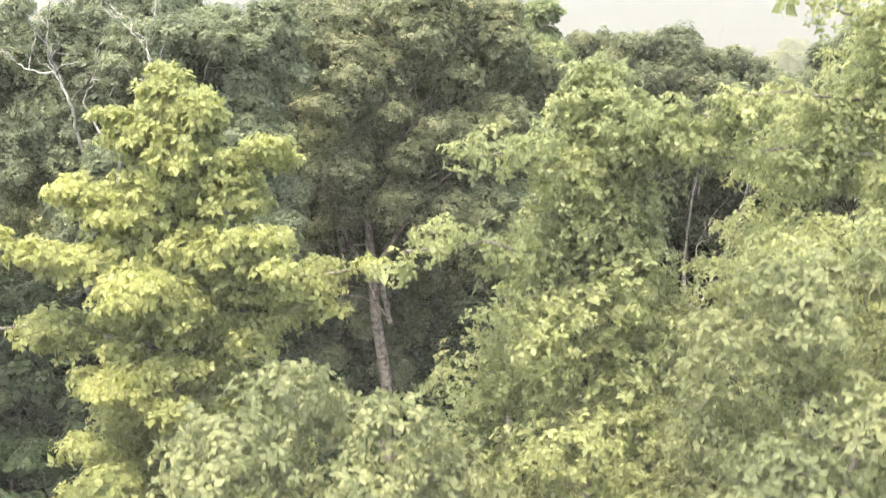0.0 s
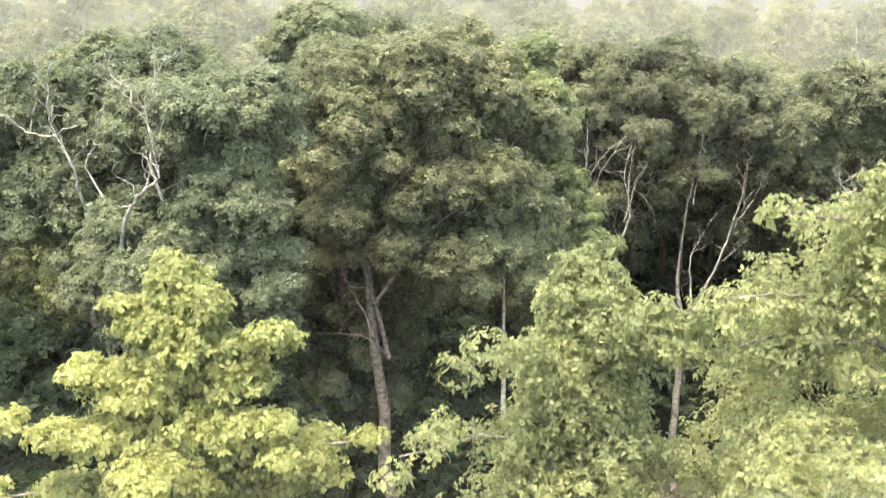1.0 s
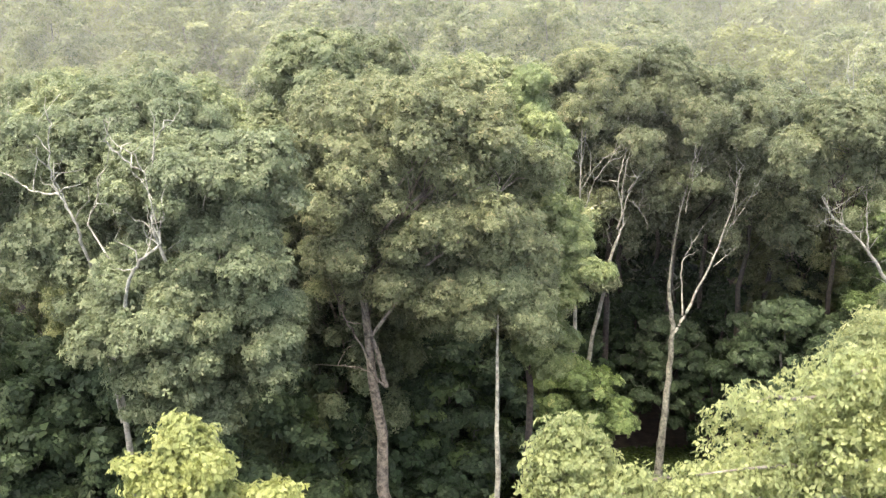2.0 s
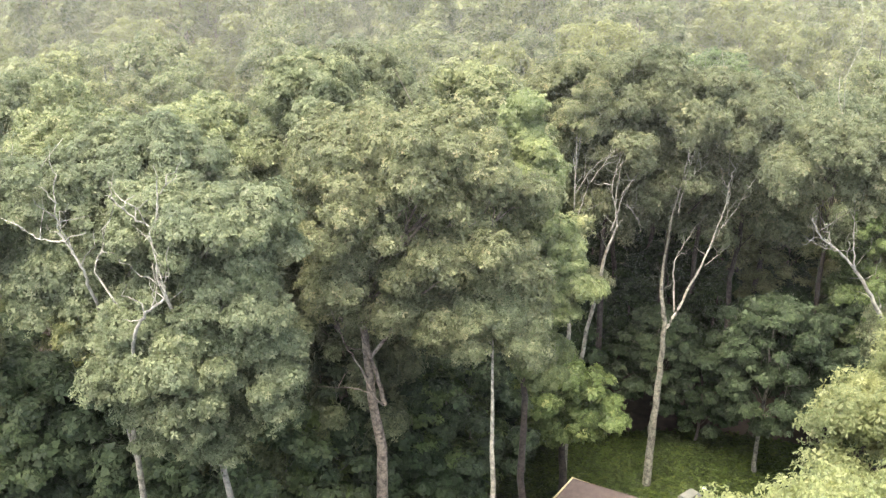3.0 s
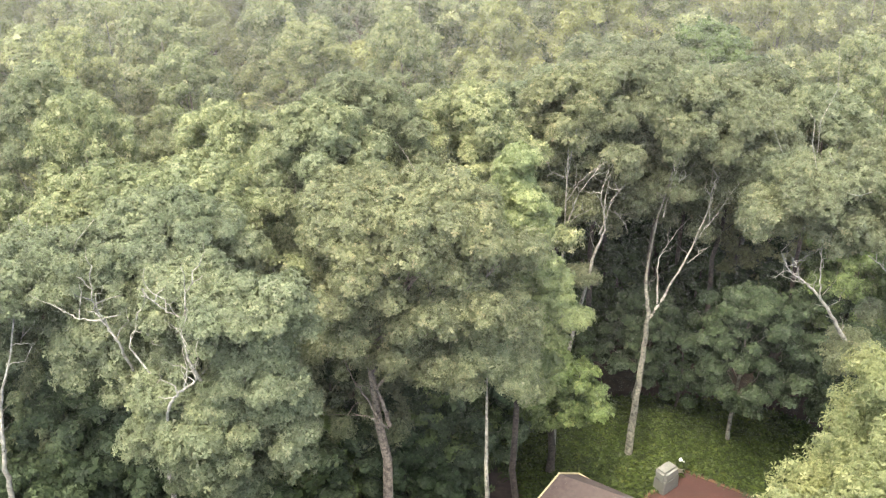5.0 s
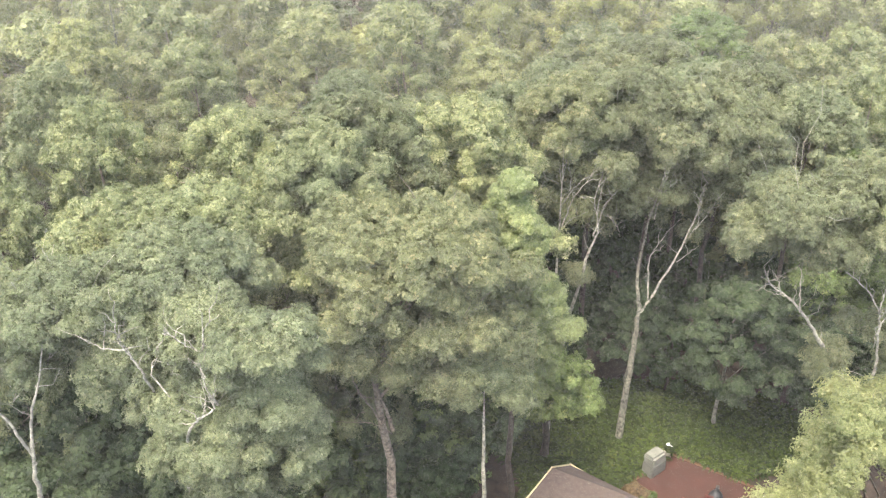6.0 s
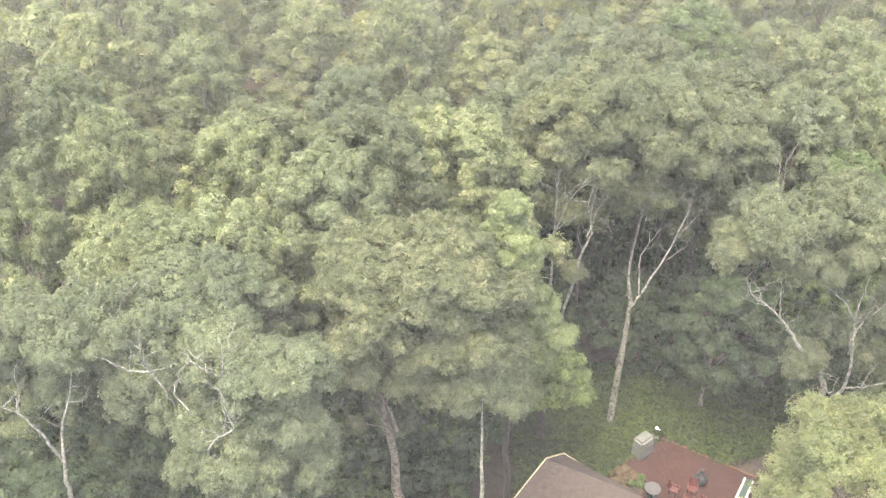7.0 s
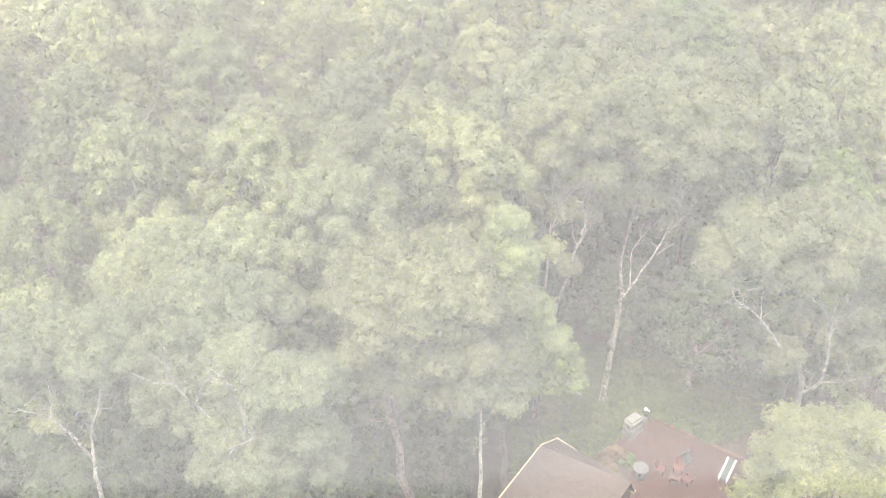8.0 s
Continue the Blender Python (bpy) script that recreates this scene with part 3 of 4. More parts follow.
tree("oak_tree", 8.6, 34.3, 16.6, 3.9, 14.3, OAK, PALE_BARK, 25, 30000, 0.105, 210, lean=(0.7, 1.6), limb_bark=WHITE_BARK, trunk=0.16, limbs=5, split=True, puff=0.42, simple=True, flat=0.9,
     stems=[([(8.6, 34.3, -0.05), (8.65, 34.4, 2.5), (8.95, 34.95, 5.2), (8.98, 35.0, 7.2), (8.75, 35.2, 8.6), (8.83, 35.4, 9.3), (8.9, 35.2, 11.4), (9.3, 35.1, 13.4), (9.4, 35.0, 14.9)], 0.19, 0.025),
            ([(8.98, 35.0, 6.9), (9.4, 35.0, 7.7), (10.3, 35.0, 9.9), (10.9, 35.0, 12.1), (11.0, 35.0, 13.4), (11.5, 35.0, 14.2)], 0.11, 0.02),
            ([(9.3, 35.0, 7.7), (9.15, 35.2, 9.7), (9.5, 35.2, 10.5), (10.3, 35.2, 11.7)], 0.06, 0.016),
            ([(9.14, 35.0, 11.75), (9.32, 35.0, 13.32), (9.55, 35.0, 14.2), (9.8, 35.0, 14.84)], 0.032, 0.01),
            ([(9.25, 35.0, 12.88), (9.63, 35.0, 13.32), (10.11, 35.0, 13.76)], 0.032, 0.01),
            ([(10.54, 35.0, 10.58), (10.98, 35.0, 11.5), (10.96, 35.0, 12.64), (11.17, 35.0, 13.64)], 0.032, 0.01),
            ([(10.9, 35.0, 11.27), (11.52, 35.0, 12.41), (11.94, 35.0, 13.3)], 0.032, 0.01),
            ([(10.31, 35.0, 9.64), (10.8, 35.0, 10.11), (11.2, 35.0, 10.46)], 0.03, 0.01),
            ([(9.38, 35.0, 13.76), (9.32, 35.0, 14.42), (9.07, 35.0, 14.95)], 0.03, 0.01)], own_trunk=False,
     lobes=[(8.0, 37.0, 16.3, 1.6, 1.7, 1.0), (10.2, 37.0, 15.8, 1.7, 1.8, 0.9), (12.2, 36.9, 15.0, 1.5, 1.7, 0.8), (13.6, 36.8, 13.8, 1.1, 1.4, 0.7), (9.9, 37.6, 13.6, 2.4, 1.0, 1.2), (9.7, 35.3, 15.2, 1.1, 0.8, 0.7), (11.4, 35.4, 14.2, 0.9, 0.8, 0.6),
            (9.7, 35.7, 12.9, 0.7, 0.5, 0.5), (11.2, 35.8, 12.4, 0.6, 0.5, 0.5), (8.5, 35.9, 12.2, 0.6, 0.5, 0.5), (10.6, 35.8, 10.6, 0.5, 0.4, 0.4), (12.0, 35.9, 13.0, 0.6, 0.5, 0.5)],
     label="tall oak with a forked lichen-pale trunk", group=EDGE)
tree("oak_tree", 5.3, 34.9, 16.6, 2.6, 12.3, OAK, WHITE_BARK, 30, 17000, 0.105, 110, lean=(-0.1, 0.2), trunk=0.13, limbs=4, split=True, puff=0.42, simple=True, flat=0.9,
     stems=[([(5.3, 34.9, -0.05), (5.2, 34.8, 6.6), (5.2, 34.8, 9.8), (5.2, 34.8, 12.8), (5.2, 34.8, 15.2)], 0.13, 0.025),
            ([(5.2, 34.8, 11.2), (5.7, 34.8, 13.0), (6.8, 34.8, 14.6)], 0.055, 0.015),
            ([(5.21, 34.7, 11.45), (5.67, 34.7, 12.02), (6.29, 34.7, 12.35)], 0.03, 0.01),
            ([(5.22, 34.7, 12.69), (5.8, 34.7, 13.68), (6.49, 34.7, 14.21), (6.88, 34.7, 14.49)], 0.03, 0.01),
            ([(5.07, 34.7, 13.69), (4.54, 34.7, 13.91), (4.31, 34.7, 14.77)], 0.03, 0.01),
            ([(5.24, 34.7, 14.55), (5.42, 34.7, 15.08), (5.44, 34.7, 15.5)], 0.03, 0.01)], own_trunk=False,
     lobes=[(5.4, 36.6, 16.1, 1.6, 1.6, 1.1), (4.3, 36.4, 14.6, 1.1, 1.1, 0.9), (5.8, 36.8, 13.6, 1.4, 1.0, 1.0), (5.2, 35.2, 15.3, 0.6, 0.6, 0.5), (5.9, 35.5, 12.0, 0.5, 0.5, 0.4), (4.5, 35.5, 13.0, 0.5, 0.5, 0.4)],
     label="slim oak with a straight pale trunk", group=EDGE)
tree("oak_tree", 5.5, 35.4, 16.4, 2.3, 13.0, OAK, WHITE_BARK, 31, 13000, 0.105, 90, lean=(2.0, 0.3), trunk=0.1, limbs=4, split=True, puff=0.4, simple=True, flat=0.9,
     stems=[([(5.3, 35.6, -0.05), (5.8, 35.0, 6.0), (6.5, 34.7, 10.6), (6.9, 34.7, 11.6), (6.5, 34.7, 12.8), (6.8, 34.7, 14.2)], 0.12, 0.022),
            ([(6.6, 34.7, 11.2), (7.0, 34.7, 12.7), (7.6, 34.7, 13.6)], 0.05, 0.015),
            ([(6.73, 34.6, 11.71), (6.67, 34.6, 12.61), (6.81, 34.6, 13.7)], 0.026, 0.01),
            ([(6.88, 34.6, 12.6), (7.26, 34.6, 13.26), (7.55, 34.6, 13.48)], 0.026, 0.01),
            ([(7.11, 34.6, 12.27), (7.57, 34.6, 11.7), (7.71, 34.6, 11.24)], 0.026, 0.01)], own_trunk=False,
     lobes=[(7.0, 36.4, 15.2, 1.2, 1.2, 0.9), (7.3, 36.8, 13.4, 1.2, 0.8, 0.9), (7.4, 34.9, 14.2, 0.6, 0.5, 0.45), (6.0, 35.0, 9.3, 0.45, 0.5, 0.4)],
     label="slim leaning oak with bare pale limbs", group=EDGE)
tree("oak_tree", 15.8, 30.0, 16.4, 4.3, 13.0, OAK, WHITE_BARK, 26, 36000, 0.1, 220, lean=(-0.4, 0), trunk=0.2, limbs=5, split=True, puff=0.42, simple=True, flat=0.9,
     stems=[([(16.6, 29.8, -0.05), (16.4, 29.6, 4.5), (15.6, 28.6, 8.2), (14.6, 28.0, 9.9), (13.76, 27.8, 10.95), (13.03, 27.7, 12.11), (12.28, 27.7, 12.98), (11.5, 27.7, 13.56), (11.2, 27.7, 14.2)], 0.2, 0.025),
            ([(12.73, 27.7, 12.4), (12.52, 27.7, 13.67), (12.36, 27.7, 14.72)], 0.05, 0.015),
            ([(16.0, 29.0, 6.6), (15.8, 27.5, 8.86), (15.76, 27.4, 10.3), (15.46, 27.4, 11.94), (15.34, 27.4, 12.6), (14.62, 27.4, 13.64), (13.81, 27.4, 14.28)], 0.12, 0.025),
            ([(15.34, 27.4, 12.5), (15.31, 27.4, 13.12), (15.41, 27.4, 14.61)], 0.06, 0.018), ([(15.46, 27.4, 11.94), (15.65, 27.4, 12.53), (16.62, 27.4, 13.73)], 0.06, 0.018),
            ([(15.8, 27.5, 9.0), (16.25, 27.0, 9.56), (17.47, 27.0, 9.89)], 0.06, 0.02), ([(15.8, 27.6, 8.6), (15.37, 27.4, 8.72), (14.83, 27.4, 9.32), (14.36, 27.4, 10.75)], 0.05, 0.015),
            ([(12.3, 27.7, 12.92), (11.7, 27.7, 13.48), (11.12, 27.7, 13.95)], 0.03, 0.01), ([(12.1, 27.7, 13.11), (11.66, 27.7, 13.21), (11.0, 27.7, 13.59)], 0.03, 0.01),
            ([(11.91, 27.7, 13.2), (11.75, 27.7, 13.76), (11.42, 27.7, 14.22)], 0.03, 0.01)], own_trunk=False,
     lobes=[(10.6, 28.7, 15.1, 0.9, 1.2, 0.6), (12.3, 28.7, 16.0, 1.5, 1.8, 0.9), (13.2, 28.1, 14.9, 1.2, 1.2, 0.6), (14.8, 28.8, 16.1, 1.7, 2.0, 1.0), (16.8, 29.0, 15.6, 1.6, 1.8, 1.0),
            (18.4, 29.4, 14.8, 1.3, 1.5, 1.0), (14.1, 28.2, 10.0, 0.7, 0.8, 0.8), (15.5, 28.3, 11.3, 0.7, 0.7, 0.5), (16.7, 28.0, 12.6, 0.8, 0.7, 0.5), (17.2, 28.0, 10.8, 0.8, 0.7, 0.5)],
     label="spreading oak with bare pale lower limbs", group=EDGE)
BEHIND = dict(trunk=0.2, limbs=6, puff=0.155, simple=True, flat=0.9, group=EDGE)
tree("oak_tree", -2.3, 32.4, 18.7, 3.3, 7.0, OAK, BARK, 32, 26000, 0.115, 180, "dome", label="dusty-green oak behind the big one", **BEHIND)
tree("oak_tree", 1.4, 33.9, 17.8, 3.0, 8.0, PALE, BARK, 33, 22000, 0.115, 160, "dome", label="pale dusty-green oak behind the big one", **BEHIND)
tree("oak_tree", -7.0, 28.0, 17.7, 2.8, 6.0, SOFT, BARK, 34, 22000, 0.115, 150, "dome", label="soft green oak behind the pale-limbed ones", **BEHIND)
tree("oak_tree", -3.4, 29.6, 19.0, 2.9, 6.5, GREY_OAK, BARK, 35, 24000, 0.115, 160, "dome", label="dusty-green oak behind the big one", **BEHIND)

# ---- undergrowth trees ----
UNDER = "understory maples"
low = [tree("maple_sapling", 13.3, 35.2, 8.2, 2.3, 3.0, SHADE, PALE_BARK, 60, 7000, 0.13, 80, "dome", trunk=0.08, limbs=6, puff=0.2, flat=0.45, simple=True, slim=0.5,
            label="understory maple, its leaf green darkened for shade", group=UNDER),
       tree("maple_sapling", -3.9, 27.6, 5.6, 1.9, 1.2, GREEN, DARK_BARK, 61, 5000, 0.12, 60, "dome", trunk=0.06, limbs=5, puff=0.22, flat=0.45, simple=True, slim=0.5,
            label="bright maple sapling under the oaks, leaf green darkened for shade", group=UNDER),
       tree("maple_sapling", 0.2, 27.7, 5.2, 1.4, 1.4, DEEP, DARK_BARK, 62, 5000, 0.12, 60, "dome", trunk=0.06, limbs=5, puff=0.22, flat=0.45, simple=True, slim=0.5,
            label="maple sapling under the oaks, leaf green darkened for shade", group=UNDER)]
# mostly dark saplings, added to darken the hollow where only shade lies
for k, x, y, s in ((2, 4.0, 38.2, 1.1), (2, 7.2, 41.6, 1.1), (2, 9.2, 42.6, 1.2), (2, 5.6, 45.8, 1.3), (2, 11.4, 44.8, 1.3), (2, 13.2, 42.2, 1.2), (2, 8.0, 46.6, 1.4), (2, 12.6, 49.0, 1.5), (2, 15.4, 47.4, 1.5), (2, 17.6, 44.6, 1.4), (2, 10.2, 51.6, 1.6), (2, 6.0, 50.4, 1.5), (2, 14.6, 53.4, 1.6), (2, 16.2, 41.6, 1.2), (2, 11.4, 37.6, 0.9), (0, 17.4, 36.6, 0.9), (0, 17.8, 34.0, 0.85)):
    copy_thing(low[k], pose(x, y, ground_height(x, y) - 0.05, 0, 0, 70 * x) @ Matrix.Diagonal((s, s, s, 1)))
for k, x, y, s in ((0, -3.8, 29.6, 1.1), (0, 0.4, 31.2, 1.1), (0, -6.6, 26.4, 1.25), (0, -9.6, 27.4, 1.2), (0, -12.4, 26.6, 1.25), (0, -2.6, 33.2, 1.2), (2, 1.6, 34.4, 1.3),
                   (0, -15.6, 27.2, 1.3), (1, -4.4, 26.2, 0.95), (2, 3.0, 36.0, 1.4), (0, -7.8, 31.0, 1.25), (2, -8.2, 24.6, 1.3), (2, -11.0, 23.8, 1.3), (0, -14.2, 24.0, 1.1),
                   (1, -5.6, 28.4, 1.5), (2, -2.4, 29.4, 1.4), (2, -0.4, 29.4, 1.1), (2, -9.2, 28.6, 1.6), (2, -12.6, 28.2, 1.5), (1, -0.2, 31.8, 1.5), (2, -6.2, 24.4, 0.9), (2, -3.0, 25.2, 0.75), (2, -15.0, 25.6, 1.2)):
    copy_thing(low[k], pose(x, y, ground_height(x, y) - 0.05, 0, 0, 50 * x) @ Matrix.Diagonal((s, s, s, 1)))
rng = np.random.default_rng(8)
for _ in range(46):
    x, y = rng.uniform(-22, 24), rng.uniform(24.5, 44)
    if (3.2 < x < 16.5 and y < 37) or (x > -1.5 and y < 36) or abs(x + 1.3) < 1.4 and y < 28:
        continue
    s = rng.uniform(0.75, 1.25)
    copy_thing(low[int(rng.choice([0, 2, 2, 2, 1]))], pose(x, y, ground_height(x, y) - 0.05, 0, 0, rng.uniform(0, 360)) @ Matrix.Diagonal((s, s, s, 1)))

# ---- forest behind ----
# haze is put into the far trees' colour: paler leaves than near ones
hazed_leaf = (SOFT, PALE, GREY_OAK, SOFT, BRIGHT, SOFT, PALE)
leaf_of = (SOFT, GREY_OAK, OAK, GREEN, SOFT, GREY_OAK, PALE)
bark_of = (BARK, PALE_BARK, BARK, DARK_BARK, BARK, PALE_BARK, BARK)
near_kinds = [tree("forest_tree", 0, 60, 17.0, 3.0, 5.5, leaf_of[i], bark_of[i], 40 + i, 14000, 0.135, 170, trunk=0.17, puff=0.15, flat=0.9, simple=True, limbs=3, leaflets=4,
                   label="forest tree in full dusty-green leaf") for i in range(7)]
mid_kinds = [tree("forest_tree", 0, 90, 17.0, 3.5, 6.0, hazed_leaf[i], bark_of[i], 50 + i, 6000, 0.2, 110, trunk=0.2, puff=0.16, flat=0.9, simple=True, limbs=2, leaflets=4,
                  label="forest tree in full leaf, mist put into its paler colour") for i in range(7)]
far_kinds = [tree("forest_tree", 0, 120, 17.0, 3.8, 6.0, hazed_leaf[i], bark_of[i], 70 + i, 2200, 0.32, 70, trunk=0.2, puff=0.18, flat=0.9, simple=True, limbs=2, leaflets=4,
                  label="outlying forest tree in full leaf, coloured paler for haze") for i in range(7)]
placed = [(-1.3, 26), (-5.2, 22.2), (-9, 24), (3.4, 27.8), (8.4, 35.4), (12.6, 36.4), (15.9, 29.6), (-2.3, 32.4), (1.4, 33.9), (-7.0, 28.0), (-12.3, 22.8), (5.3, 36), (-3.4, 29.6), (-10.2, 27.6)]
first = set()


def plant(kinds, pick, x, y, sx, sy, sz, turn):
    m = pose(x, y, ground_height(x, y) - 0.05, 0, 0, turn) @ Matrix.Diagonal((sx, sy, sz, 1))
    placed.append((x, y))
    if kinds[pick] in first:
        copy_thing(kinds[pick], m)
    else:
        first.add(kinds[pick])
        kinds[pick].matrix_basis = m


# tall trees with high crowns, which shade the ground behind the clearing
high = [tree("forest_tree", 7.0, 39.6, 16.4, 3.1, 10.5, OAK, DARK_BARK, 90, 15000, 0.135, 130, trunk=0.15, puff=0.15, flat=0.9, simple=True, limbs=3, leaflets=4,
             label="tall oak with a bare trunk and high crown"),
        tree("forest_tree", 10.4, 40.6, 15.8, 3.1, 10.0, GREY_OAK, DARK_BARK, 91, 15000, 0.135, 130, trunk=0.14, puff=0.15, flat=0.9, simple=True, limbs=3, leaflets=4,
             label="tall oak with a bare trunk and high crown")]
placed += [(7.0, 39.6), (10.4, 40.6)]
for k, x, y, s in ((0, 13.2, 39.6, 0.95), (1, 3.6, 39.4, 1.0), (1, 12.4, 43.0, 0.97), (0, 8.6, 43.6, 0.95), (1, 6.0, 44.2, 0.95), (0, 14.8, 42.6, 0.95), (1, 17.0, 40.2, 0.96), (0, 10.6, 46.2, 0.95)):
    placed.append((x, y))
    copy_thing(high[k], pose(x, y, ground_height(x, y) - 0.05, 0, 0, 90 * x) @ Matrix.Diagonal((s, s, s, 1)))
# the trees behind the clearing whose crowns stand out: kind, place, height, width
for k, (pick, x, y, high, wide) in enumerate([
        (6, -6.6, 52.3, 14.9, 1.0), (6, 3.1, 51.4, 14.7, 1.0), (3, 14.6, 50.2, 15.2, 1.1), (4, -13.6, 36.2, 17.0, 0.85), (0, -8.4, 36.6, 16.2, 0.9), 
        (5, 8.8, 50.4, 14.5, 1.1), (0, -12.2, 47.4, 15.8, 1.0), (1, -17.2, 41.6, 16.2, 0.9), (4, -16.6, 32.4, 16.0, 0.9), (0, -14.8, 27.0, 16.2, 0.8),
        (4, -18.2, 49.0, 15.6, 1.0), (5, -8.6, 43.4, 15.6, 1.0), (1, -4.2, 44.0, 15.5, 1.05), (5, -0.4, 43.4, 15.9, 1.0), (0, -6.0, 33.6, 16.4, 0.8), 
        (6, 17.2, 44.2, 15.2, 1.0), (4, 21.6, 48.0, 15.2, 1.1), (3, 18.8, 37.6, 14.8, 0.8), (0, -11.2, 31.4, 15.8, 0.85), (2, -11.6, 40.2, 13.4, 0.8), (0, 0.2, 38.6, 16.2, 0.9),
        (1, -4.2, 38.2, 16.0, 0.85), (4, 20.6, 42.6, 15.4, 0.95)]):
    plant(near_kinds, pick, x, y, wide, wide, high / 17.0, 137 * k)
rng = np.random.default_rng(5)
for _ in range(7000):
    y = 29 + 125 * rng.random() ** 1.25
    x = rng.uniform(-1, 1) * (6 + 0.48 * y)
    if 2 < x < 20 and y < 37.5 or abs(x) < 9 and y < 31 or (x + 14.4) ** 2 + (y - 39.4) ** 2 < 9:
        continue
    gap = 4.7 if y < 66 else 6.0
    if any((x - a) ** 2 + (y - b) ** 2 < gap * gap for a, b in placed):
        continue
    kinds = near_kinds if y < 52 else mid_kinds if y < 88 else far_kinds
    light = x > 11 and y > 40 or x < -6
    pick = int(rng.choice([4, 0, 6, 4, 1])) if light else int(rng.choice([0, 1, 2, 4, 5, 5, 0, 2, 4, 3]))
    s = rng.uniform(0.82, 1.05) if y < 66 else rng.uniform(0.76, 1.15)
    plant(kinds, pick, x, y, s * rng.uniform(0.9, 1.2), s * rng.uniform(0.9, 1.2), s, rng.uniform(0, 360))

# unseen trees added beside and behind the clearing to block low sky light
for _ in range(500):
    x, y = rng.uniform(-34, 34), rng.uniform(-34, 22)
    if x * x + y * y < 64 or y > 3 and abs(x) < 9 + 0.62 * y:
        continue
    if any((x - a) ** 2 + (y - b) ** 2 < 27 for a, b in placed):
        continue
    placed.append((x, y))
    m = pose(x, y, -0.05, 0, 0, rng.uniform(0, 360)) @ Matrix.Diagonal((1.1, 1.1, rng.uniform(0.9, 1.05), 1))
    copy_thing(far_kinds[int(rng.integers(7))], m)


# ---- ferns ----
def ferns(name, spots, size, seed, mat, label):
    """Clumps of arching fronds."""
    rng = np.random.default_rng(seed)
    verts, faces = [], []
    for x, y in spots:
        z = ground_height(x, y)
        for k in range(7):
            a = k * 0.9 + rng.uniform(0, 0.6)
            r = size * rng.uniform(0.6, 1.2)
            c, s = math.cos(a), math.sin(a)
            line = [(0.05, 0.0, 0.02), (0.35, 0.45, 0.1), (0.75, 0.55, 0.08), (1.1, 0.35, 0.01)]
            n = len(verts)
            for out, up, w in line:
                for e in (-1, 1):
                    verts.append((x + (c * out - s * w * e) * r, y + (s * out + c * w * e) * r, z + up * r))
            faces += [(n + 2 * i, n + 2 * i + 1, n + 2 * i + 3, n + 2 * i + 2) for i in range(3)]
    return tagged(new(name, mesh(name, np.array(verts), np.array(faces), mat)), label, "ferns", kind="stuff")


rng = np.random.default_rng(9)
spots = []
while len(spots) < 2700:
    x, y = rng.uniform(2.5, 18.5), rng.uniform(29.5, 38.5)
    behind, beside = 0.56 * (x - 10.7) + 0.83 * (y - 33.3) > 0.25, (x - 10.85) * -0.62 + (y - 33.17) * 0.784 > 0.15
    if (x - 10.0) ** 2 / 60 + (y - 34.7) ** 2 / 13 < 1 and (behind or beside and x < 10.8) or beside and 3.8 < x < 10.6 and 29.6 < y < 34:
        spots.append((x, y))
ferns("fern", spots, 0.5, 10, FERN, "dense green ferns filling the clearing, darkened for shade")


# ---- house, patio and what stands on it ----
ROOF = plain_material("brown_asphalt_shingles", (0.038, 0.028, 0.024), (0.06, 0.045, 0.038), 6.0, 0.95, 0.01)
TRIM = plain_material("cream_painted_trim", (0.34, 0.29, 0.15), (0.42, 0.365, 0.21), 3.0, 0.6)
SIDING = plain_material("brown_wood_siding", (0.11, 0.075, 0.05), (0.16, 0.115, 0.08), 5.0, 0.85)
PATIO = plain_material("weathered_red_patio", (0.029, 0.0105, 0.0072), (0.046, 0.0165, 0.0115), 1.6, 0.9, 0.004)
EDGING = plain_material("orange_brown_edging", (0.075, 0.036, 0.02), (0.115, 0.056, 0.032), 5.0, 0.85)
COVER = plain_material("grey_vinyl_cover", (0.115, 0.118, 0.105), (0.15, 0.155, 0.138), 4.0, 0.6, 0.01)
IRON = plain_material("black_cast_iron", (0.012, 0.014, 0.016), (0.03, 0.033, 0.035), 12.0, 0.55)
RED = plain_material("red_painted_chair", (0.062, 0.016, 0.014), (0.09, 0.025, 0.021), 6.0, 0.55)
SILVER = plain_material("dull_white_metal", (0.4, 0.4, 0.39), (0.52, 0.52, 0.5), 9.0, 0.4)
SLING = plain_material("dark_green_sling_fabric", (0.03, 0.045, 0.04), (0.05, 0.07, 0.06), 12.0, 0.85)
GREY_TOP = plain_material("grey_table_top", (0.06, 0.06, 0.06), (0.085, 0.085, 0.084), 5.0, 0.6)
CLAY = plain_material("grey_stone_pot", (0.2, 0.19, 0.16), (0.32, 0.3, 0.26), 9.0, 0.9)
SOIL = plain_material("dark_potting_soil", (0.02, 0.015, 0.01), (0.05, 0.035, 0.025), 12.0, 0.95)
WHITE = plain_material("white_petals", (0.7, 0.7, 0.68), (0.82, 0.82, 0.8), 9.0, 0.6)
DRY = leaf_material("dry_brown_shrub_leaves", (0.07, 0.05, 0.03), (0.13, 0.095, 0.06), (0.15, 0.13, 0.07))


def box_bm(sx, sy, sz, at=(0, 0, 0), turn=None, bevel=0.01):
    bm = bmesh.new()
    bmesh.ops.create_cube(bm, size=1.0, matrix=Matrix.Diagonal((sx, sy, sz, 1)))
    if bevel:
        bmesh.ops.bevel(bm, geom=bm.edges[:], offset=bevel, segments=2, affect="EDGES")
    m = Matrix.Translation(at) @ (turn or Matrix())
    bmesh.ops.transform(bm, matrix=m, verts=bm.verts)
    return bm


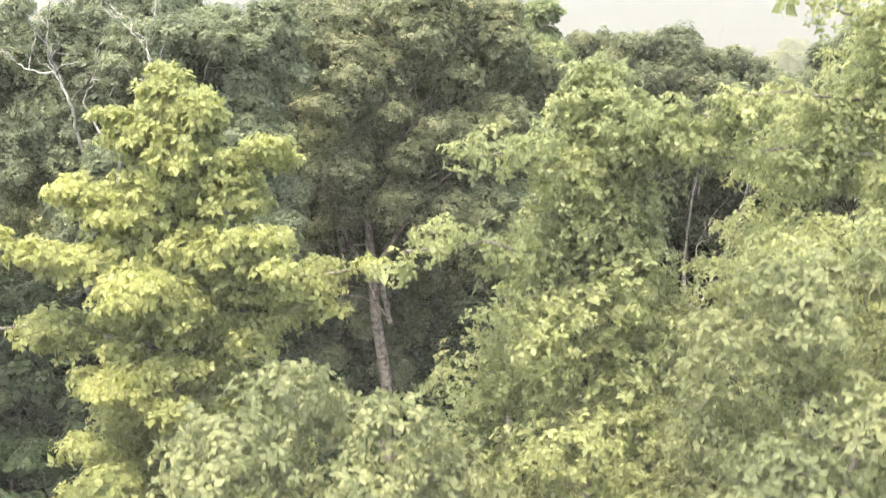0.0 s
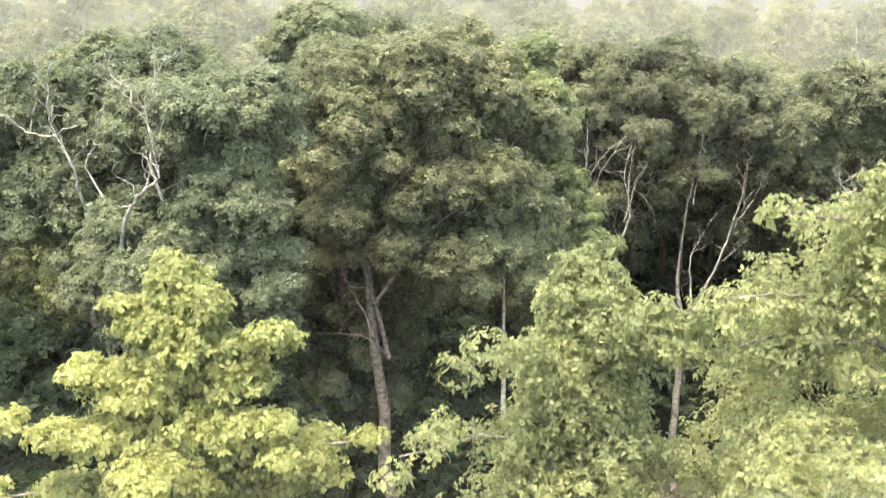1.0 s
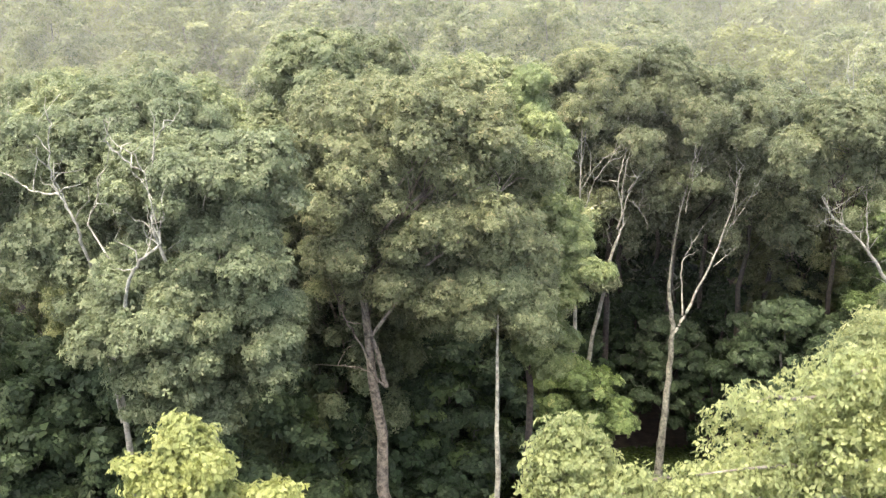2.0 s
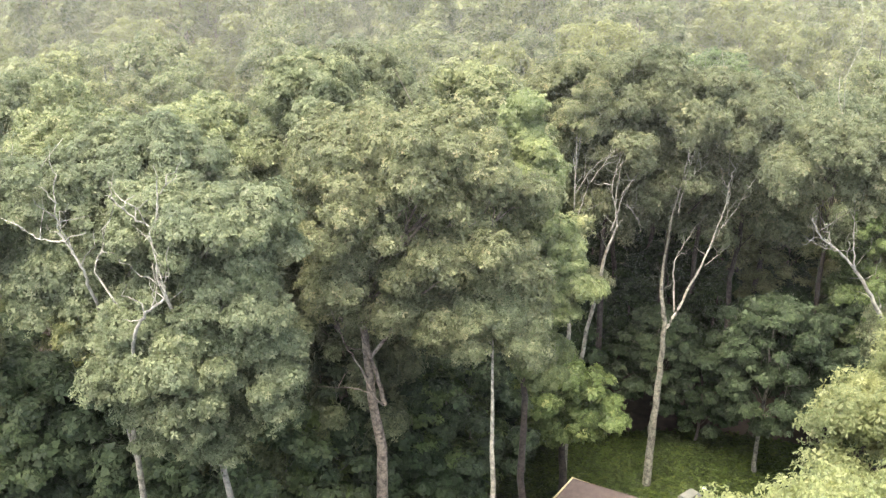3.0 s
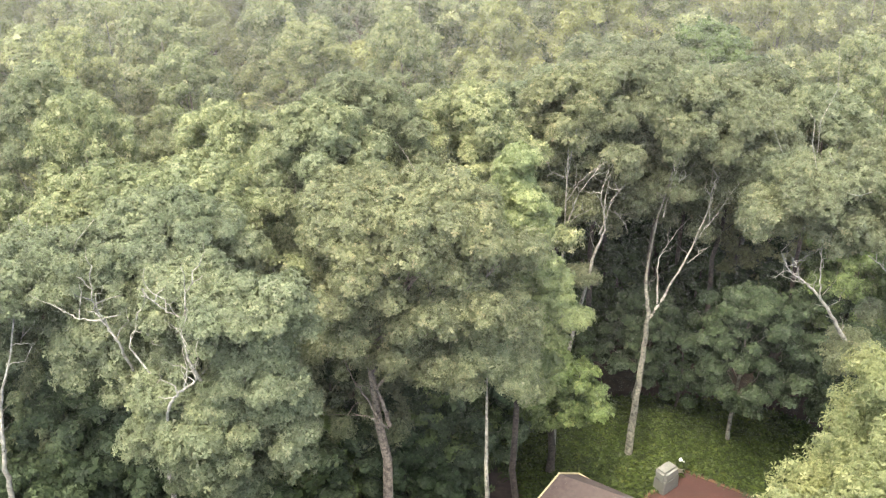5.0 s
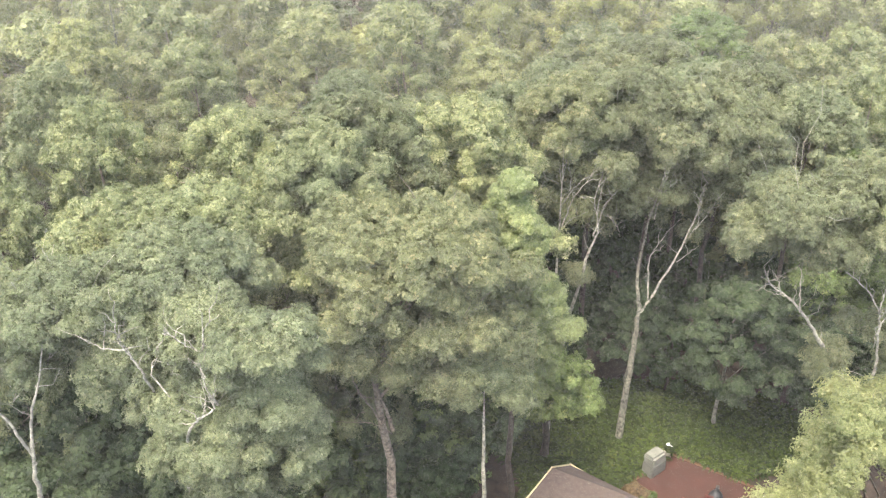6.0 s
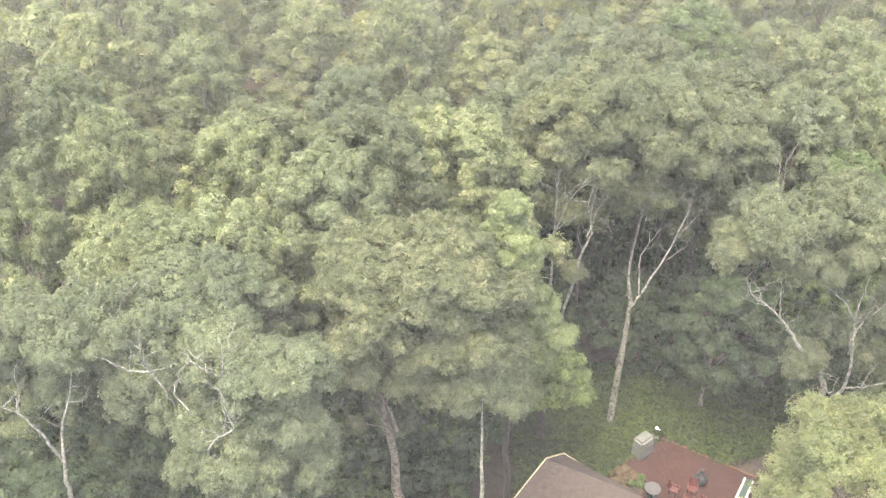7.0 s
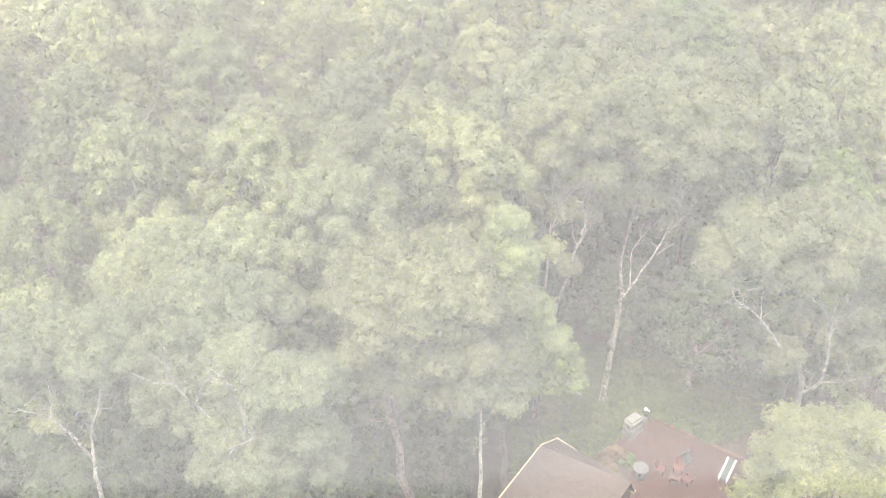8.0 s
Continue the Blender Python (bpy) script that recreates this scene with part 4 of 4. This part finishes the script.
def slab_bm(corners, thick):
    """A plate under four (or more) corners, thick downwards."""
    bm = bmesh.new()
    top = [bm.verts.new(c) for c in corners]
    low_ring = [bm.verts.new((c[0], c[1], c[2] - thick)) for c in corners]
    bm.faces.new(top)
    bm.faces.new(low_ring[::-1])
    for i in range(len(top)):
        k = (i + 1) % len(top)
        bm.faces.new((top[k], top[i], low_ring[i], low_ring[k]))
    bmesh.ops.recalc_face_normals(bm, faces=bm.faces)
    return bm


def beam_bm(a, b, width, depth):
    """A squared board from a to b, its top edge on the line."""
    a, b = Vector(a), Vector(b)
    d = b - a
    bm = box_bm(d.length, width, depth, bevel=0.008)
    turn = d.to_track_quat("X", "Z").to_matrix().to_4x4()
    bmesh.ops.transform(bm, matrix=Matrix.Translation((a + b) / 2 - Vector((0, 0, depth / 2))) @ turn, verts=bm.verts)
    return bm


def lathe_bm(outline, sides=20):
    """A turned body from (radius, height) pairs."""
    bm = bmesh.new()
    rings = [[bm.verts.new((r * math.cos(2 * math.pi * k / sides), r * math.sin(2 * math.pi * k / sides), z)) for k in range(sides)] for r, z in outline]
    for a, b in zip(rings, rings[1:]):
        for k in range(sides):
            bm.faces.new((a[k], a[(k + 1) % sides], b[(k + 1) % sides], b[k]))
    bm.faces.new(rings[0][::-1])
    bm.faces.new(rings[-1])
    return bm


def root(name, x, y, z, turn, label, category, group=""):
    ob = new(name)
    ob.empty_display_size = 0.3
    ob.matrix_basis = pose(x, y, z, 0, 0, turn)
    return tagged(ob, label, category, group)


def add(name, bm, mat, parent, label=""):
    return part(name, bm_mesh(name, bm, mat), parent, label)


# the roof: ridge end, along the ridge (q) and across it to the back (p)
RIDGE, q, p = Vector((4.48, 27.32, 5.41)), Vector((0.766, -0.643, 0)), Vector((0.643, 0.766, 0))
house = root("house", *(RIDGE - p * 1.5 + q * 2.2).xy, 0, -40, "small house with a brown shingle roof and cream trim", "house")
house_inv = house.matrix_basis.inverted()


def on_house(name, bm, mat, label=""):
    bmesh.ops.transform(bm, matrix=house_inv, verts=bm.verts)
    return add(name, bm, mat, house, label)


LONG, FRONT_RUN, BACK_RUN = 4.2, 4.6, 1.66
front_drop, back_drop = Vector((0, 0, -0.18 * FRONT_RUN)), Vector((0, 0, -1.2))
r0, r1 = RIDGE, RIDGE + Vector((3.6, -2.0, 0))
f0, f1 = r0 - p * FRONT_RUN + front_drop, r0 + q * LONG - p * FRONT_RUN + front_drop
b0 = Vector((5.41, 28.66, 4.18))
b1 = b0 + Vector((0.725, -0.688, 0)) * LONG
on_house("roof", slab_bm([r0, f0, f1, r1], 0.1), ROOF, "brown shingle slope")
on_house("roof", slab_bm([b0, r0, r1, b1], 0.1), ROOF, "brown shingle slope")
lift = Vector((0, 0, 0.03))
on_house("rake_board", beam_bm(r0 - q * 0.03 + lift, f0 - q * 0.03 + lift, 0.05, 0.2), TRIM, "cream painted rake board")
on_house("rake_board", beam_bm(b0 - q * 0.03 + lift, r0 - q * 0.03 - p * 0.05 + lift * 2, 0.07, 0.2), TRIM, "cream painted rake board")
on_house("fascia", beam_bm(b0 - q * 0.05 + lift, b1 + lift, 0.13, 0.2), TRIM, "cream painted gutter board")
on_house("fascia", beam_bm(f0 - p * 0.04, f1 - p * 0.04, 0.05, 0.18), TRIM, "cream painted fascia")
inset = 0.35
w0, w1 = r0 + q * inset, r0 + q * (LONG - inset)
for name, a, b in (("wall", w0 - p * (FRONT_RUN - 0.3), w1 - p * (FRONT_RUN - 0.3)), ("wall", w0 + p * (BACK_RUN - 0.3), w1 + p * (BACK_RUN - 0.3))):
    top_z = 4.3 if name == "wall" and (a - r0).dot(p) < 0 else 4.1
    on_house("wall", slab_bm([(a.x, a.y, top_z), (b.x, b.y, top_z), (b.x + p.x * 0.12, b.y + p.y * 0.12, top_z), (a.x + p.x * 0.12, a.y + p.y * 0.12, top_z)], top_z + 0.05), SIDING)
for e in (w0, w1 - q * 0.12):
    bm = bmesh.new()
    outline = [(-(FRONT_RUN - 0.3), 0), (BACK_RUN - 0.3, 0), (BACK_RUN - 0.3, 4.2), (0, 5.28), (-(FRONT_RUN - 0.3), 4.45)]
    loops = [[bm.verts.new((e.x + p.x * u + q.x * d, e.y + p.y * u + q.y * d, h - (0.05 if h == 0 else 0))) for u, h in outline] for d in (0.0, 0.12)]
    bm.faces.new(loops[0])
    bm.faces.new(loops[1][::-1])
    for i in range(5):
        bm.faces.new((loops[0][i], loops[1][i], loops[1][(i + 1) % 5], loops[0][(i + 1) % 5]))
    bmesh.ops.recalc_face_normals(bm, faces=bm.faces)
    on_house("gable_wall", bm, SIDING)

# the patio: back corner and its two directions
P0, e1, e2 = Vector((10.87, 33.16, 0.14)), Vector((0.836, -0.55, 0)), Vector((-0.55, -0.836, 0))
e3 = Vector((-0.784, -0.62, 0))
patio = root("patio", P0.x, P0.y, 0, 0, "weathered red-brown patio with a pale edging", "patio")
tagged(patio, kind="structure")
patio_inv = patio.matrix_basis.inverted()
for name, bm, mat in (("paving", slab_bm([P0, P0 + e1 * 5.2, P0 + e1 * 5.2 + e2 * 6.5, Vector((8.2, 27.6, 0.14)), P0 + e3 * 4.4], 0.2), PATIO),
                      ("edging", beam_bm(P0 - e1 * 0.06 - e2 * 0.06 + Vector((0, 0, 0.05)), P0 + e1 * 5.2 - e2 * 0.06 + Vector((0, 0, 0.05)), 0.12, 0.24), EDGING),
                      ("edging", beam_bm(P0 - e1 * 0.06 + Vector((0, 0, 0.03)), P0 - e1 * 0.06 + e3 * 4.4 + Vector((0, 0, 0.03)), 0.1, 0.2), EDGING)):
    bmesh.ops.transform(bm, matrix=patio_inv, verts=bm.verts)
    add(name, bm, mat, patio)
PZ = 0.14
bed = root("planting_bed", 8.5, 30.2, 0.0, 0, "strip of bare brown soil beside the patio", "planting bed")
bm = slab_bm([(7.75, 30.55, 0.19), (8.75, 31.3, 0.19), (9.35, 30.75, 0.19), (9.5, 29.9, 0.19), (8.9, 28.9, 0.19), (8.1, 28.9, 0.19)], 0.2)
bmesh.ops.transform(bm, matrix=bed.matrix_basis.inverted(), verts=bm.verts)
add("soil", bm, LITTER, bed)

grill = root("covered_grill", 9.82, 32.2, PZ, 38, "gas grill hidden under a grey vinyl cover", "grill")
bm = box_bm(0.95, 0.6, 0.7, (0, 0, 0.35), bevel=0.04)
for v in bm.verts:
    v.co.x *= 1.06 - 0.1 * v.co.z
add("cover_skirt", bm, COVER, grill)
bm = box_bm(0.97, 0.6, 0.46, (0, 0, 0.9), bevel=0.1)
for v in bm.verts:
    v.co.x *= 1 - 0.25 * max(0, v.co.z - 0.75)
    v.co.y += 0.12 * max(0, v.co.z - 0.75)
add("cover_hood", bm, COVER, grill)

pot = root("flower_pot", 10.66, 33.08, PZ, 0, "round stone flower pot with white blossoms", "plant pot")
add("pot", lathe_bm([(0.12, 0), (0.16, 0.1), (0.19, 0.34), (0.21, 0.36), (0.21, 0.4), (0.17, 0.4)]), CLAY, pot)
add("soil", lathe_bm([(0.165, 0.36), (0.165, 0.404)]), SOIL, pot)
rng = np.random.default_rng(77)
part("foliage", mesh("foliage", *leaves(rng, np.array([[0, 0, 0.5]]), np.array([0.2]), 0.9, 160, 0.09), FERN), pot)
part("blossom", mesh("blossom", *leaves(rng, np.array([[-0.05, 0.05, 0.72], [0.06, 0, 0.66]]), np.array([0.07, 0.06]), 0.9, 50, 0.045), WHITE), pot, "white flower heads")

chiminea = root("chiminea", 12.13, 30.25, PZ, 0, "black cast-iron chiminea with a narrow neck", "chiminea")
add("bowl", lathe_bm([(0.1, 0.12), (0.22, 0.18), (0.3, 0.32), (0.31, 0.44), (0.24, 0.6), (0.13, 0.72), (0.08, 0.8)]), IRON, chiminea)
add("neck", lathe_bm([(0.08, 0.79), (0.07, 0.95), (0.09, 1.02), (0.06, 1.03)]), IRON, chiminea)
for k in range(3):
    a = k * 2.094
    add("leg", beam_bm((0.12 * math.cos(a), 0.12 * math.sin(a), 0.2), (0.27 * math.cos(a), 0.27 * math.sin(a), 0.03), 0.04, 0.03), IRON, chiminea)


def garden_chair(x, y, turn):
    ob = root("garden_chair", x, y, PZ, turn, "low red-painted garden chair on the patio", "chair", "red chairs on the patio")
    add("seat", box_bm(0.52, 0.5, 0.03, (0, 0, 0.36), Matrix.Rotation(-0.12, 4, "X")), RED, ob)
    for k in range(5):
        add("back_slat", box_bm(0.09, 0.025, 0.66, (-0.21 + 0.105 * k, -0.34, 0.66), Matrix.Rotation(0.38, 4, "X"), 0.006), RED, ob)
    for e in (-1, 1):
        add("armrest", box_bm(0.1, 0.62, 0.025, (0.31 * e, -0.02, 0.55)), RED, ob)
        add("leg", box_bm(0.05, 0.09, 0.54, (0.29 * e, 0.22, 0.27)), RED, ob)
        add("leg", box_bm(0.05, 0.09, 0.54, (0.29 * e, -0.26, 0.27)), RED, ob)
    ob.scale = (0.7, 0.7, 0.62)
    return ob


chair = garden_chair(10.84, 29.79, -120)
for x, y, turn in ((11.69, 29.84, 160), (11.38, 29.2, -20), (11.97, 29.14, 40)):
    copy_thing(chair, pose(x, y, PZ, 0, 0, turn))

lounger = root("sun_lounger", 14.0, 29.6, PZ, -32, "sun lounger with pale metal rails and dark sling", "sun lounger")
add("sling", box_bm(0.3, 1.42, 0.02, (0, 0, 0.36), bevel=0.006), SLING, lounger)
for e in (-1, 1):
    add("rail", box_bm(0.1, 1.45, 0.08, (0.19 * e, 0, 0.37), bevel=0.025), SILVER, lounger)
    for f in (-1, 1):
        add("leg", box_bm(0.04, 0.04, 0.36, (0.19 * e, 0.55 * f, 0.18)), SILVER, lounger)

table = root("round_table", 9.75, 29.5, PZ, 0, "round grey patio table", "table")
add("tabletop", lathe_bm([(0.36, 0.68), (0.38, 0.69), (0.38, 0.71), (0.36, 0.72)], 28), GREY_TOP, table)
add("pedestal", lathe_bm([(0.05, 0.03), (0.035, 0.3), (0.045, 0.69)]), IRON, table)
add("foot", lathe_bm([(0.24, 0), (0.22, 0.025), (0.06, 0.05)]), IRON, table)


def shrub(x, y, r, h, mat, seed, label):
    rng = np.random.default_rng(seed)
    ob = root("shrub", x, y, 0, 0, label, "shrub")
    n = 14
    a = rng.uniform(0, 6.28, n)
    d = r * np.sqrt(rng.random(n)) * 0.8
    c = np.stack([d * np.cos(a), d * np.sin(a), h * rng.uniform(0.35, 0.8, n)], 1)
    part("stem", mesh("stem", *joined([tube(bent(rng, (0, 0, 0), k, 4, 0.1), np.linspace(0.02, 0.006, 4), 5) for k in c]), DARK_BARK), ob)
    part("foliage", mesh("foliage", *leaves(rng, c, np.full(n, r * 0.4), 0.8, 1500, 0.08, simple=True), mat), ob)


shrub(8.75, 30.65, 0.55, 0.7, DRY, 81, "brown half-dry shrub beside the patio")
shrub(9.25, 30.3, 0.35, 0.7, GREEN, 82, "small green shrub at the patio's edge")
shrub(8.3, 30.0, 0.45, 0.6, DRY, 83, "brown half-dry shrub beside the patio")

panel = root("white_panel", 1.3, 37.6, ground_height(1.3, 37.6), 4, "small weathered white panel among the trees", "panel")
add("board", box_bm(0.75, 0.05, 0.26, (0, 0, 0.42), bevel=0.01), SILVER, panel)
for e in (-0.3, 0.3):
    add("post", box_bm(0.05, 0.05, 0.4, (e, 0.05, 0.2)), DARK_BARK, panel)
